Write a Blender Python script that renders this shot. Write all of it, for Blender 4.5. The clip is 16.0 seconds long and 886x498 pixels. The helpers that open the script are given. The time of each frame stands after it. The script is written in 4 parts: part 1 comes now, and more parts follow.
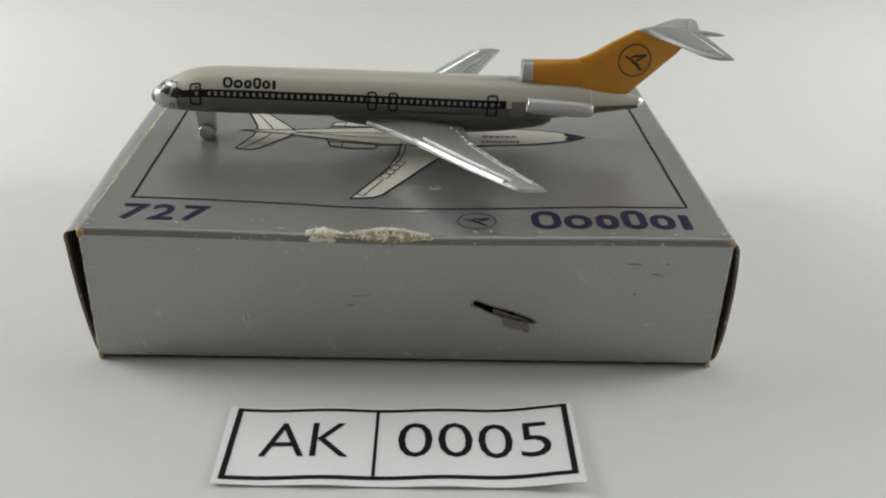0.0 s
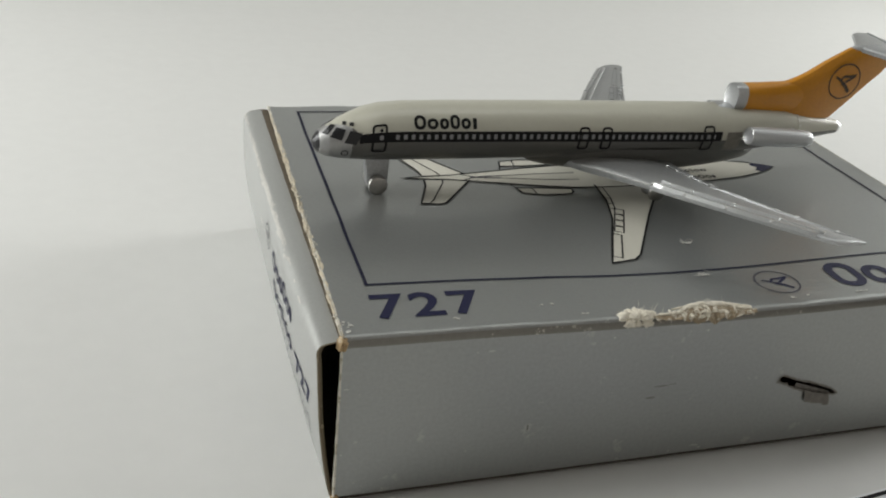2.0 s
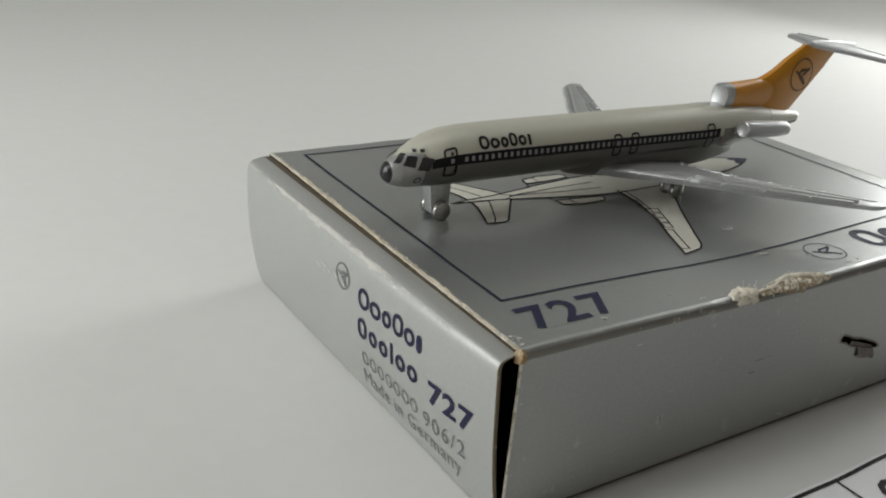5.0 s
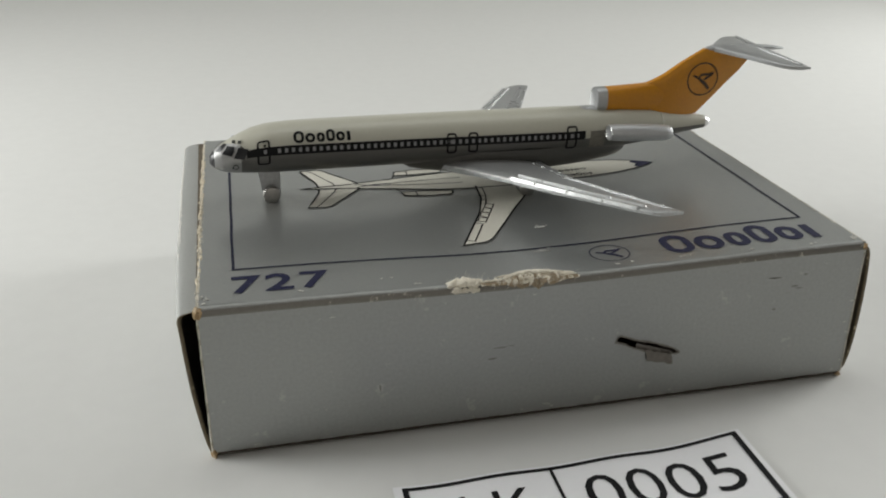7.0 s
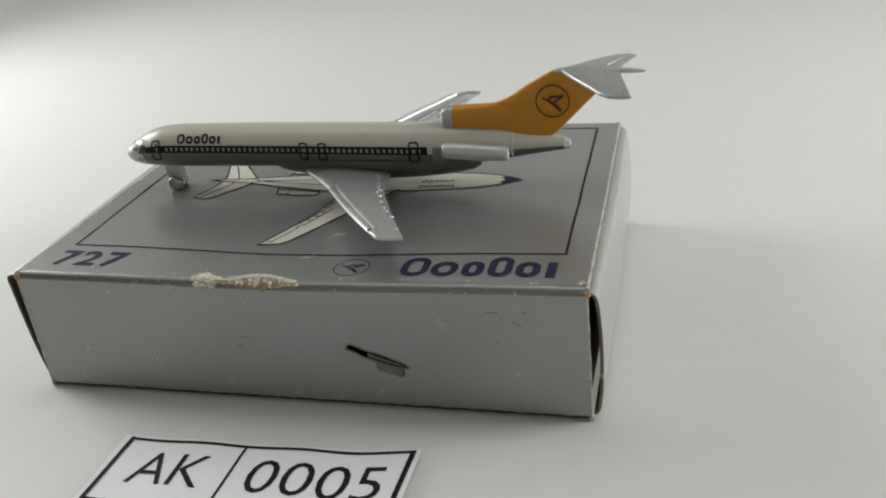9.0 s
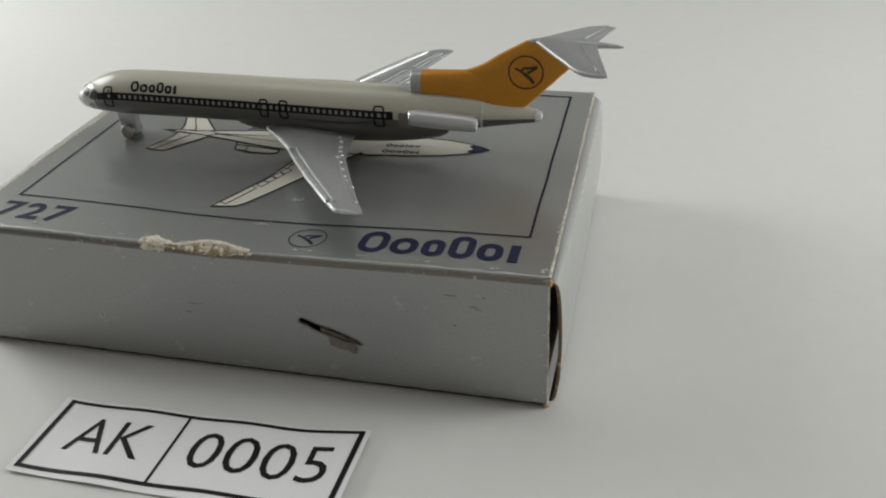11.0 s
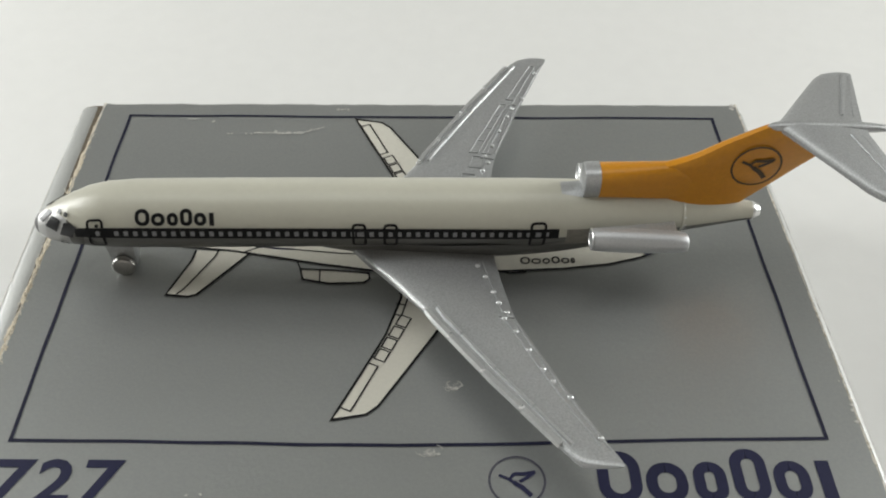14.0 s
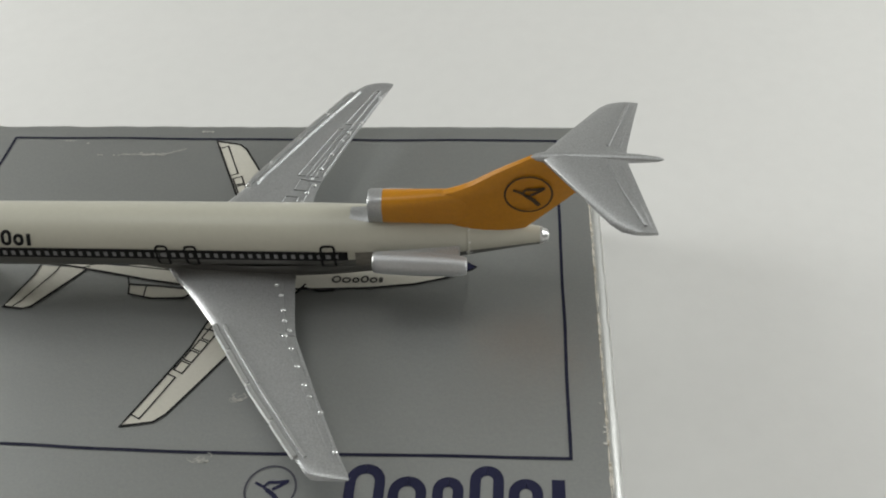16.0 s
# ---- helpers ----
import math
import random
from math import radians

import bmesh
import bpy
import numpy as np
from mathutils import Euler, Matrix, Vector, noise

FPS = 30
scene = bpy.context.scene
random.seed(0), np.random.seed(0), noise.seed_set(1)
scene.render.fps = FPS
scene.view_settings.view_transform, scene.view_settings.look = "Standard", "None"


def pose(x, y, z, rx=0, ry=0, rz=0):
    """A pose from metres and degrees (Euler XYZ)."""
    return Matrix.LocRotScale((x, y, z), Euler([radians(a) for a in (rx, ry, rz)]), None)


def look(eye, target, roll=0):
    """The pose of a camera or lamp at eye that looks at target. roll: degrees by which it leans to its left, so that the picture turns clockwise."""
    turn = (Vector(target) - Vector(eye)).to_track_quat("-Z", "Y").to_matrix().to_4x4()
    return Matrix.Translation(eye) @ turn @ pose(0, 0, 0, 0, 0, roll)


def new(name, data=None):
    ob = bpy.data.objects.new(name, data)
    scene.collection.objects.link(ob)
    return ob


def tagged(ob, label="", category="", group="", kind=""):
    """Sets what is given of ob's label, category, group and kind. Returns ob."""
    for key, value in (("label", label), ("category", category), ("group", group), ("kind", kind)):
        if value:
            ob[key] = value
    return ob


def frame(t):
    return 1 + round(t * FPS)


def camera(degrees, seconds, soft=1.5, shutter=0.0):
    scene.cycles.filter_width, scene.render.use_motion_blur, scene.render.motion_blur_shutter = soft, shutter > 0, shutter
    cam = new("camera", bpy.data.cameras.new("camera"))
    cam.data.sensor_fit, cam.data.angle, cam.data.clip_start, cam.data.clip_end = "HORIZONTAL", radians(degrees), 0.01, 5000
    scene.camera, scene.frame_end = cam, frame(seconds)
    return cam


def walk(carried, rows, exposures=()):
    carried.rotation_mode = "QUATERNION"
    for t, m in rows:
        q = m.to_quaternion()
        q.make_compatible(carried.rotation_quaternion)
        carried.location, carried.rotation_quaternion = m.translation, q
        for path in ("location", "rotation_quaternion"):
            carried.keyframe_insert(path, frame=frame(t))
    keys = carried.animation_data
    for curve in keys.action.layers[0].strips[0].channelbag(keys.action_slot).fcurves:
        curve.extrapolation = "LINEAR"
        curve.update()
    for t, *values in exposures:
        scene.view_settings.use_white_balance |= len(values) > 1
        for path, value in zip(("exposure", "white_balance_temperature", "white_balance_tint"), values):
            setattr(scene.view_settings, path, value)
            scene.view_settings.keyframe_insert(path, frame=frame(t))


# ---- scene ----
# ---------------------------------------------------------------- camera (path in centimetres)
cam = camera(50.36, 16.0, 2.0)
CM = 0.01
PATH = [
    (0, (0.029, -9.562, 6.836), (0.092, -7.810, 5.874), 2.07),
    (0.5, (-0.825, -8.707, 6.306), (-0.608, -6.952, 5.371), 3.53),
    (1, (-2.079, -7.797, 6.078), (-1.772, -6.053, 5.148), 4.60),
    (1.5, (-3.259, -6.684, 5.569), (-2.845, -4.938, 4.686), 5.06),
    (2, (-5.248, -6.307, 6.200), (-4.657, -4.649, 5.249), 6.53),
    (2.5, (-6.012, -5.847, 5.590), (-5.275, -4.217, 4.695), 6.31),
    (3, (-7.167, -4.963, 6.392), (-6.263, -3.418, 5.500), 6.96),
    (3.2, (-8.004, -4.647, 6.380), (-7.013, -3.141, 5.513), 7.40),
    (5.3, (-8.186, -5.457, 5.518), (-7.154, -3.934, 4.733), 4.87),
    (5.5, (-7.568, -5.915, 5.688), (-6.613, -4.348, 4.892), 3.71),
    (6, (-6.099, -6.940, 5.944), (-5.336, -5.281, 5.127), 2.39),
    (6.5, (-4.704, -7.560, 6.266), (-4.124, -5.847, 5.410), 1.58),
    (7, (-3.249, -8.545, 6.249), (-2.840, -6.777, 5.408), 0.27),
    (7.5, (-1.097, -9.058, 6.621), (-0.890, -7.280, 5.729), -1.29),
    (8, (1.284, -9.322, 6.565), (1.235, -7.529, 5.680), -3.41),
    (8.5, (3.559, -9.618, 6.662), (3.213, -7.850, 5.794), -6.03),
    (9, (4.980, -9.098, 7.019), (4.448, -7.391, 6.124), -6.82),
    (9.2, (5.485, -8.854, 7.128), (4.884, -7.177, 6.219), -6.35),
    (11.3, (4.569, -8.313, 7.410), (4.189, -6.671, 6.333), -1.13),
    (11.5, (3.692, -7.987, 7.987), (3.400, -6.353, 6.871), -0.85),
    (12, (1.860, -6.486, 8.469), (1.753, -4.940, 7.205), 0.52),
    (12.5, (0.564, -5.144, 7.952), (0.603, -3.649, 6.623), 4.01),
    (13, (-0.189, -4.442, 8.111), (-0.095, -2.972, 6.758), 3.53),
    (13.5, (0.045, -3.926, 8.125), (0.092, -2.497, 6.726), 1.35),
    (14, (0.066, -3.469, 8.515), (0.096, -2.080, 7.077), 0.95),
    (14.5, (-0.009, -3.185, 9.030), (0.040, -1.865, 7.528), 1.82),
    (15, (0.813, -3.159, 9.298), (0.800, -1.869, 7.770), -0.14),
    (15.5, (2.539, -3.582, 9.177), (2.353, -2.239, 7.707), -5.09),
    (16, (2.955, -3.549, 9.024), (2.787, -2.176, 7.580), -4.29),
]
walk(cam, [(t, look(Vector(eye) * CM, Vector(target) * CM, roll)) for t, eye, target, roll in PATH],
     [(0.0, 0.0), (0.5, 0.02), (1.0, 0.11), (1.5, 0.1), (2.0, -0.02), (2.5, -0.17), (3.2, -0.06), (5.3, -0.3), (5.6, -0.28), (6.0, -0.08), (7.0, -0.04), (8.0, 0.0),
      (8.5, 0.01), (9.2, -0.06), (11.3, -0.2), (12.0, -0.02), (12.5, 0.12), (13.0, 0.36), (13.5, 0.36), (14.0, 0.2), (14.5, 0.03), (15.0, 0.02), (15.5, 0.04), (16.0, -0.03)])

# ---------------------------------------------------------------- light
world = bpy.data.worlds.new("room_light")
scene.world = world
world.use_nodes = True
world.node_tree.nodes["Background"].inputs["Color"].default_value = (1.0, 0.94, 0.85, 1)
world.node_tree.nodes["Background"].inputs["Strength"].default_value = 0.37


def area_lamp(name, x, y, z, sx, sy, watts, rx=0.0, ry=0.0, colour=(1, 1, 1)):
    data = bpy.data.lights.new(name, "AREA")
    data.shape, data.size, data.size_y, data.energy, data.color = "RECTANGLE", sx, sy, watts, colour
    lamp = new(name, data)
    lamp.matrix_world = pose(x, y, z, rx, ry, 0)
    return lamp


# unseen lamp panels in the sheet's side walls, and one added overhead as fill
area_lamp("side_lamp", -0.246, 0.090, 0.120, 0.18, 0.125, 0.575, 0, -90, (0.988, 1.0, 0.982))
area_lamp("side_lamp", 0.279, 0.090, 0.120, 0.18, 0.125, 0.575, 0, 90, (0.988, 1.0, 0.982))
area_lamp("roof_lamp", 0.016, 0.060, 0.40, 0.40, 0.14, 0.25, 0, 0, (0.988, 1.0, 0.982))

# ---------------------------------------------------------------- materials


def material(name, base, rough=0.5, metal=0.0, grain=0.0, grain_size=0.002, wear=0.0, wear_size=0.02, bump=0.0, bump_size=0.0006, coat=0.0, tint=None):
    """A Principled surface with variation at two scales and a fine relief. Sizes in metres."""
    m = bpy.data.materials.new(name)
    m.use_nodes = True
    nt = m.node_tree
    bsdf = nt.nodes["Principled BSDF"]
    bsdf.inputs["Roughness"].default_value = rough
    bsdf.inputs["Metallic"].default_value = metal
    bsdf.inputs["Coat Weight"].default_value = coat
    bsdf.inputs["Coat Roughness"].default_value = 0.2
    tex = nt.nodes.new("ShaderNodeTexCoord")

    def noise_at(size, detail):
        n = nt.nodes.new("ShaderNodeTexNoise")
        n.inputs["Scale"].default_value = 1.0 / size
        n.inputs["Detail"].default_value = detail
        nt.links.new(tex.outputs["Object"], n.inputs["Vector"])
        return n

    dark = tuple(c * (1 - grain) for c in base)
    lite = tuple(min(1, c * (1 + grain)) for c in base)
    ramp = nt.nodes.new("ShaderNodeValToRGB")
    ramp.color_ramp.elements[0].position, ramp.color_ramp.elements[1].position = 0.3, 0.7
    ramp.color_ramp.elements[0].color = (*dark, 1)
    ramp.color_ramp.elements[1].color = (*lite, 1)
    nt.links.new(noise_at(grain_size, 4).outputs["Fac"], ramp.inputs["Fac"])
    mix = nt.nodes.new("ShaderNodeMix")
    mix.data_type = "RGBA"
    big = noise_at(wear_size, 3)
    scale = nt.nodes.new("ShaderNodeMath")
    scale.operation = "MULTIPLY"
    scale.inputs[1].default_value = wear
    nt.links.new(big.outputs["Fac"], scale.inputs[0])
    nt.links.new(scale.outputs[0], mix.inputs["Factor"])
    nt.links.new(ramp.outputs["Color"], mix.inputs["A"])
    mix.inputs["B"].default_value = (*(tint or tuple(c * 0.8 for c in base)), 1)
    nt.links.new(mix.outputs["Result"], bsdf.inputs["Base Color"])
    if bump:
        b = nt.nodes.new("ShaderNodeBump")
        b.inputs["Strength"].default_value = bump
        b.inputs["Distance"].default_value = bump_size * 0.3
        nt.links.new(noise_at(bump_size, 5).outputs["Fac"], b.inputs["Height"])
        nt.links.new(b.outputs["Normal"], bsdf.inputs["Normal"])
    return m


def worn(name, base, under, amount, size, rough=0.5, metal=0.0, bump=0.25):
    """Printed card whose print is rubbed off in ragged spots that show the paper under it."""
    m = material(name, base, rough, metal, 0.05, 0.0004, 0.25, 0.015, bump, 0.0005)
    nt = m.node_tree
    bsdf = nt.nodes["Principled BSDF"]
    old = bsdf.inputs["Base Color"].links[0].from_socket
    tex = nt.nodes.new("ShaderNodeTexCoord")
    n = nt.nodes.new("ShaderNodeTexNoise")
    n.inputs["Scale"].default_value, n.inputs["Detail"].default_value, n.inputs["Roughness"].default_value = 1 / size, 6, 0.7
    nt.links.new(tex.outputs["Object"], n.inputs["Vector"])
    ramp = nt.nodes.new("ShaderNodeValToRGB")
    ramp.color_ramp.elements[0].position, ramp.color_ramp.elements[1].position = 1 - amount, 1 - amount + 0.04
    nt.links.new(n.outputs["Fac"], ramp.inputs["Fac"])
    mix = nt.nodes.new("ShaderNodeMix")
    mix.data_type = "RGBA"
    nt.links.new(ramp.outputs["Color"], mix.inputs["Factor"])
    nt.links.new(old, mix.inputs["A"])
    mix.inputs["B"].default_value = (*under, 1)
    nt.links.new(mix.outputs["Result"], bsdf.inputs["Base Color"])
    return m


SHEET = material("white_sheet", (0.73, 0.73, 0.712), 0.6, 0, 0.012, 0.003, 0.12, 0.12, 0.05, 0.0008, 0, (0.69, 0.685, 0.66))
CARD = material("silver_card", (0.362, 0.374, 0.366), 0.38, 0.74, 0.045, 0.00025, 0.6, 0.014, 0.14, 0.0004, 0.55, (0.335, 0.345, 0.335))
FRONT = worn("rubbed_silver_card", (0.342, 0.350, 0.340), (0.41, 0.41, 0.39), 0.38, 0.0035, 0.38, 0.74, 0.08)
FRONT.node_tree.nodes["Principled BSDF"].inputs["Coat Weight"].default_value = 0.55
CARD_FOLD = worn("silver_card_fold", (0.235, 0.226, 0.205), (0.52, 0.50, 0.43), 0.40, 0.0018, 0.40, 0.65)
HALF_FOLD = worn("half_darkened_fold", (0.315, 0.318, 0.305), (0.46, 0.45, 0.42), 0.38, 0.0014, 0.38, 0.7)
CARD_EDGE = worn("rubbed_card_edge", (0.40, 0.36, 0.28), (0.62, 0.59, 0.52), 0.55, 0.0010, 0.85)
FLAP_EDGE = worn("flap_card_edge", (0.15, 0.12, 0.075), (0.42, 0.36, 0.25), 0.40, 0.0014, 0.9)
UNDER = material("shaded_bottom_fold", (0.045, 0.036, 0.027), 0.8, 0, 0.2, 0.0006, 0.5, 0.006, 0.3, 0.0004, 0, (0.10, 0.08, 0.055))
CORNER = worn("crushed_brown_corner", (0.40, 0.28, 0.15), (0.60, 0.50, 0.36), 0.45, 0.0007, 0.9)
FLAP = material("pale_silver_flap", (0.46, 0.468, 0.455), 0.42, 0.5, 0.05, 0.0003, 0.6, 0.010, 0.14, 0.0004, 0.4, (0.41, 0.415, 0.40))
TORN_CARD = material("torn_card", (0.20, 0.185, 0.165), 0.85, 0, 0.15, 0.0006, 0.4, 0.002, 0.3, 0.0003)
CARD_IN = material("card_inside", (0.13, 0.105, 0.075), 0.9, 0, 0.12, 0.0008, 0.3, 0.006, 0.3, 0.0005)
FIBRE = material("torn_paper", (0.80, 0.76, 0.66), 0.95, 0, 0.12, 0.0006, 0.4, 0.002, 0.5, 0.0003, 0, (0.55, 0.48, 0.36))
TAN_FIBRE = material("frayed_tan_board", (0.62, 0.56, 0.44), 0.95, 0, 0.15, 0.0005, 0.5, 0.002, 0.5, 0.0003, 0, (0.48, 0.40, 0.28))
TORN_SHEET = worn("torn_paper_sheet", (0.36, 0.29, 0.20), (0.74, 0.70, 0.60), 0.47, 0.0007, 0.95)
GREY_PATCH = material("dull_grey_patch", (0.22, 0.205, 0.175), 0.5, 0.2, 0.2, 0.0004, 0.5, 0.002, 0.2, 0.0003)
FLAKE = material("bare_paper", (0.56, 0.55, 0.515), 0.8, 0, 0.08, 0.0004, 0.3, 0.001, 0.3, 0.0002)
NAVY = material("navy_print", (0.014, 0.015, 0.046), 0.62, 0, 0.12, 0.0003, 0.3, 0.004, 0, 0.001, 0.0, (0.016, 0.018, 0.054))
BLACK = material("black_print", (0.005, 0.005, 0.006), 0.6, 0, 0.15, 0.0003, 0.3, 0.004)
FRAME_INK = material("dark_navy_print", (0.009, 0.010, 0.030), 0.62, 0, 0.12, 0.0003, 0.3, 0.004)
for ink in (NAVY, FRAME_INK, BLACK):
    ink.node_tree.nodes["Principled BSDF"].inputs["Specular IOR Level"].default_value = 0.25
GREYPRINT = material("grey_print", (0.13, 0.13, 0.135), 0.55, 0, 0.15, 0.0003, 0.3, 0.004, 0, 0.001, 0.6)
RUB = material("dull_rub_mark", (0.20, 0.195, 0.18), 0.6, 0.2, 0.15, 0.0003, 0.3, 0.004)
RINGPRINT = material("dull_navy_print", (0.055, 0.055, 0.075), 0.5, 0, 0.12, 0.0003, 0.3, 0.004)
IVORY = material("ivory_print", (0.66, 0.64, 0.56), 0.5, 0.0, 0.03, 0.0003, 0.3, 0.004, 0.1, 0.0004)
CREAM = material("cream_enamel", (0.53, 0.52, 0.437), 0.36, 0, 0.02, 0.0006, 0.3, 0.010, 0.06, 0.0006, 0.4, (0.485, 0.47, 0.39))
SILVER = material("silver_enamel", (0.50, 0.51, 0.515), 0.38, 0.7, 0.20, 0.00014, 0.5, 0.005, 0.35, 0.00022, 0.1, (0.42, 0.425, 0.425))
GLOSS = material("glossy_silver", (0.56, 0.57, 0.58), 0.48, 0.7, 0.10, 0.00012, 0.3, 0.004, 0.3, 0.00022, 0.1, (0.55, 0.555, 0.56))
# the wing's silver, darkened to hold the shade of the lower hull
BELLY = material("shaded_silver_enamel", (0.178, 0.173, 0.161), 0.42, 0.8, 0.10, 0.00015, 0.3, 0.008, 0.12, 0.0003, 0.1, (0.165, 0.159, 0.147))
# silver lightened so slats and rivets carry their highlights in the colour
SLAT = material("highlit_silver_enamel", (0.67, 0.68, 0.68), 0.30, 0.8, 0.12, 0.00014, 0.3, 0.003, 0.3, 0.0002, 0.1, (0.62, 0.63, 0.63))
BRIGHT = material("rubbed_highlit_metal", (0.78, 0.78, 0.77), 0.32, 0.9, 0.08, 0.0002, 0.3, 0.003, 0.2, 0.0002)
STEEL = material("wheel_metal", (0.42, 0.41, 0.39), 0.3, 0.9, 0.15, 0.0002, 0.4, 0.001, 0.3, 0.0002)
YELLOW = material("amber_enamel", (0.63, 0.268, 0.002), 0.38, 0, 0.07, 0.0004, 0.7, 0.0035, 0.14, 0.0005, 0.15, (0.50, 0.185, 0.002))
SOOT = material("black_enamel", (0.012, 0.012, 0.014), 0.3, 0, 0.1, 0.0004, 0.2, 0.003)
BROWN = material("brown_line", (0.07, 0.04, 0.012), 0.5, 0, 0.1, 0.0003, 0.3, 0.002)
WINDOW = material("grey_window", (0.27, 0.27, 0.275), 0.4, 0.2, 0.2, 0.0003, 0.4, 0.002)
# the same silver with half that shade in its colour, for the nose
NOSE = material("half_shaded_silver_enamel", (0.40, 0.40, 0.395), 0.42, 0.7, 0.10, 0.00013, 0.3, 0.006, 0.2, 0.00025, 0.1, (0.36, 0.36, 0.352))
ROOF = material("grey_added_roof", (0.3, 0.3, 0.285), 0.9, 0, 0.1, 0.004, 0.2, 0.05)
DARK_WALL = material("added_dark_wall", (0.06, 0.06, 0.058), 0.9, 0, 0.1, 0.004, 0.2, 0.05)
TABLE = material("added_brown_table", (0.12, 0.09, 0.065), 0.5, 0, 0.2, 0.01, 0.3, 0.08)
TAG = material("white_tag_paper", (0.86, 0.86, 0.88), 0.65, 0, 0.01, 0.0006, 0.15, 0.008, 0.06, 0.0005)

# ---------------------------------------------------------------- building helpers (shapes in millimetres)
MM = 0.001


def part(name, bm, mat, parent=None, label="", smooth=True):
    """Links a bmesh, drawn in millimetres, as one mesh object under a thing or a part."""
    bmesh.ops.scale(bm, vec=(MM, MM, MM), verts=bm.verts)
    bmesh.ops.recalc_face_normals(bm, faces=bm.faces)
    me = bpy.data.meshes.new(name)
    bm.to_mesh(me)
    bm.free()
    for p in me.polygons:
        p.use_smooth = smooth
    if smooth:
        me.set_sharp_from_angle(angle=radians(40))
    me.materials.append(mat)
    ob = new(name, me)
    if parent is not None:
        ob.parent = parent
    if label:
        tagged(ob, label)
    return ob


def grid(bm, nu, nv, fn, close_u=False):
    """A sheet of quads over u, v in 0..1."""
    vs = [[bm.verts.new(fn(i / nu, j / nv)) for j in range(nv + 1)] for i in range(nu if close_u else nu + 1)]
    n = len(vs)
    for i in range(nu):
        for j in range(nv):
            a, b = vs[i], vs[(i + 1) % n]
            bm.faces.new((a[j], b[j], b[j + 1], a[j + 1]))
    return vs


def box(bm, x0, x1, y0, y1, z0, z1, bevel=0.0):
    m = Matrix.LocRotScale(((x0 + x1) / 2, (y0 + y1) / 2, (z0 + z1) / 2), None, (x1 - x0, y1 - y0, z1 - z0))
    made = bmesh.ops.create_cube(bm, size=1, matrix=m)
    if bevel:
        edges = list({e for v in made["verts"] for e in v.link_edges})
        bmesh.ops.bevel(bm, geom=edges, offset=bevel, segments=2, profile=0.5, affect="EDGES")


def solid_outline(bm, pts, fn, depth):
    """A flat polygon with a thickness; fn maps (u, v, h) to a place."""
    lo = [bm.verts.new(fn(u, v, 0)) for u, v in pts]
    hi = [bm.verts.new(fn(u, v, depth)) for u, v in pts]
    bm.faces.new(hi)
    bm.faces.new(lo[::-1])
    for i in range(len(pts)):
        j = (i + 1) % len(pts)
        bm.faces.new((lo[i], lo[j], hi[j], hi[i]))


def ribbon(bm, pts, w, fn, closed=False, jitter=0.0):
    """A line of the width w along pts; fn maps (u, v) to a place."""
    n = len(pts)
    rails = []
    for i, (u, v) in enumerate(pts):
        a = pts[i - 1] if (i or closed) else pts[i]
        b = pts[(i + 1) % n] if (i < n - 1 or closed) else pts[i]
        du, dv = b[0] - a[0], b[1] - a[1]
        d = math.hypot(du, dv) or 1
        k = w / 2
        if (i or closed) and (i < n - 1 or closed):
            d1 = Vector((u - a[0], v - a[1]))
            d2 = Vector((b[0] - u, b[1] - v))
            if d1.length and d2.length:
                c = max(0.5, math.cos(d1.angle(d2) / 2))
                k = k / c
        k *= 1 + random.uniform(-jitter, jitter)
        nu, nv = -dv / d * k, du / d * k
        rails.append((bm.verts.new(fn(u + nu, v + nv)), bm.verts.new(fn(u - nu, v - nv))))
    for i in range(n if closed else n - 1):
        a, b = rails[i], rails[(i + 1) % n]
        bm.faces.new((a[0], b[0], b[1], a[1]))


def dense(pts, step, closed=False):
    out = []
    n = len(pts)
    for i in range(n if closed else n - 1):
        a, b = Vector(pts[i]), Vector(pts[(i + 1) % n])
        k = max(1, int((b - a).length / step))
        out += [tuple(a.lerp(b, j / k)) for j in range(k)]
    if not closed:
        out.append(tuple(pts[-1]))
    return out


def rounded(u0, u1, v0, v1, r, seg=5):
    pts = []
    for cu, cv, a0 in ((u1 - r, v1 - r, 0), (u0 + r, v1 - r, 90), (u0 + r, v0 + r, 180), (u1 - r, v0 + r, 270)):
        for i in range(seg + 1):
            a = radians(a0 + 90 * i / seg)
            pts.append((cu + r * math.cos(a), cv + r * math.sin(a)))
    return pts


def circle(cu, cv, r, n=40, squash=1.0):
    return [(cu + r * math.cos(2 * math.pi * i / n), cv + r * squash * math.sin(2 * math.pi * i / n)) for i in range(n)]


def fill(bm, pts, fn, step=0.0):
    """A filled outline; with a step it is cut into small faces, so that it can follow a curved support."""
    vs = [bm.verts.new((u, v, 0)) for u, v in pts]
    bm.faces.new(vs)
    if step:
        us, ws = [p[0] for p in pts], [p[1] for p in pts]
        for axis, lo, hi in ((0, min(us), max(us)), (1, min(ws), max(ws))):
            k = int((hi - lo) / step)
            for i in range(1, k + 1):
                co, no = Vector((0, 0, 0)), Vector((0, 0, 0))
                co[axis], no[axis] = lo + (hi - lo) * i / (k + 1), 1
                bmesh.ops.bisect_plane(bm, geom=bm.verts[:] + bm.edges[:] + bm.faces[:], plane_co=co, plane_no=no, dist=1e-5)
    for v in bm.verts:
        v.co = fn(v.co.x, v.co.y)


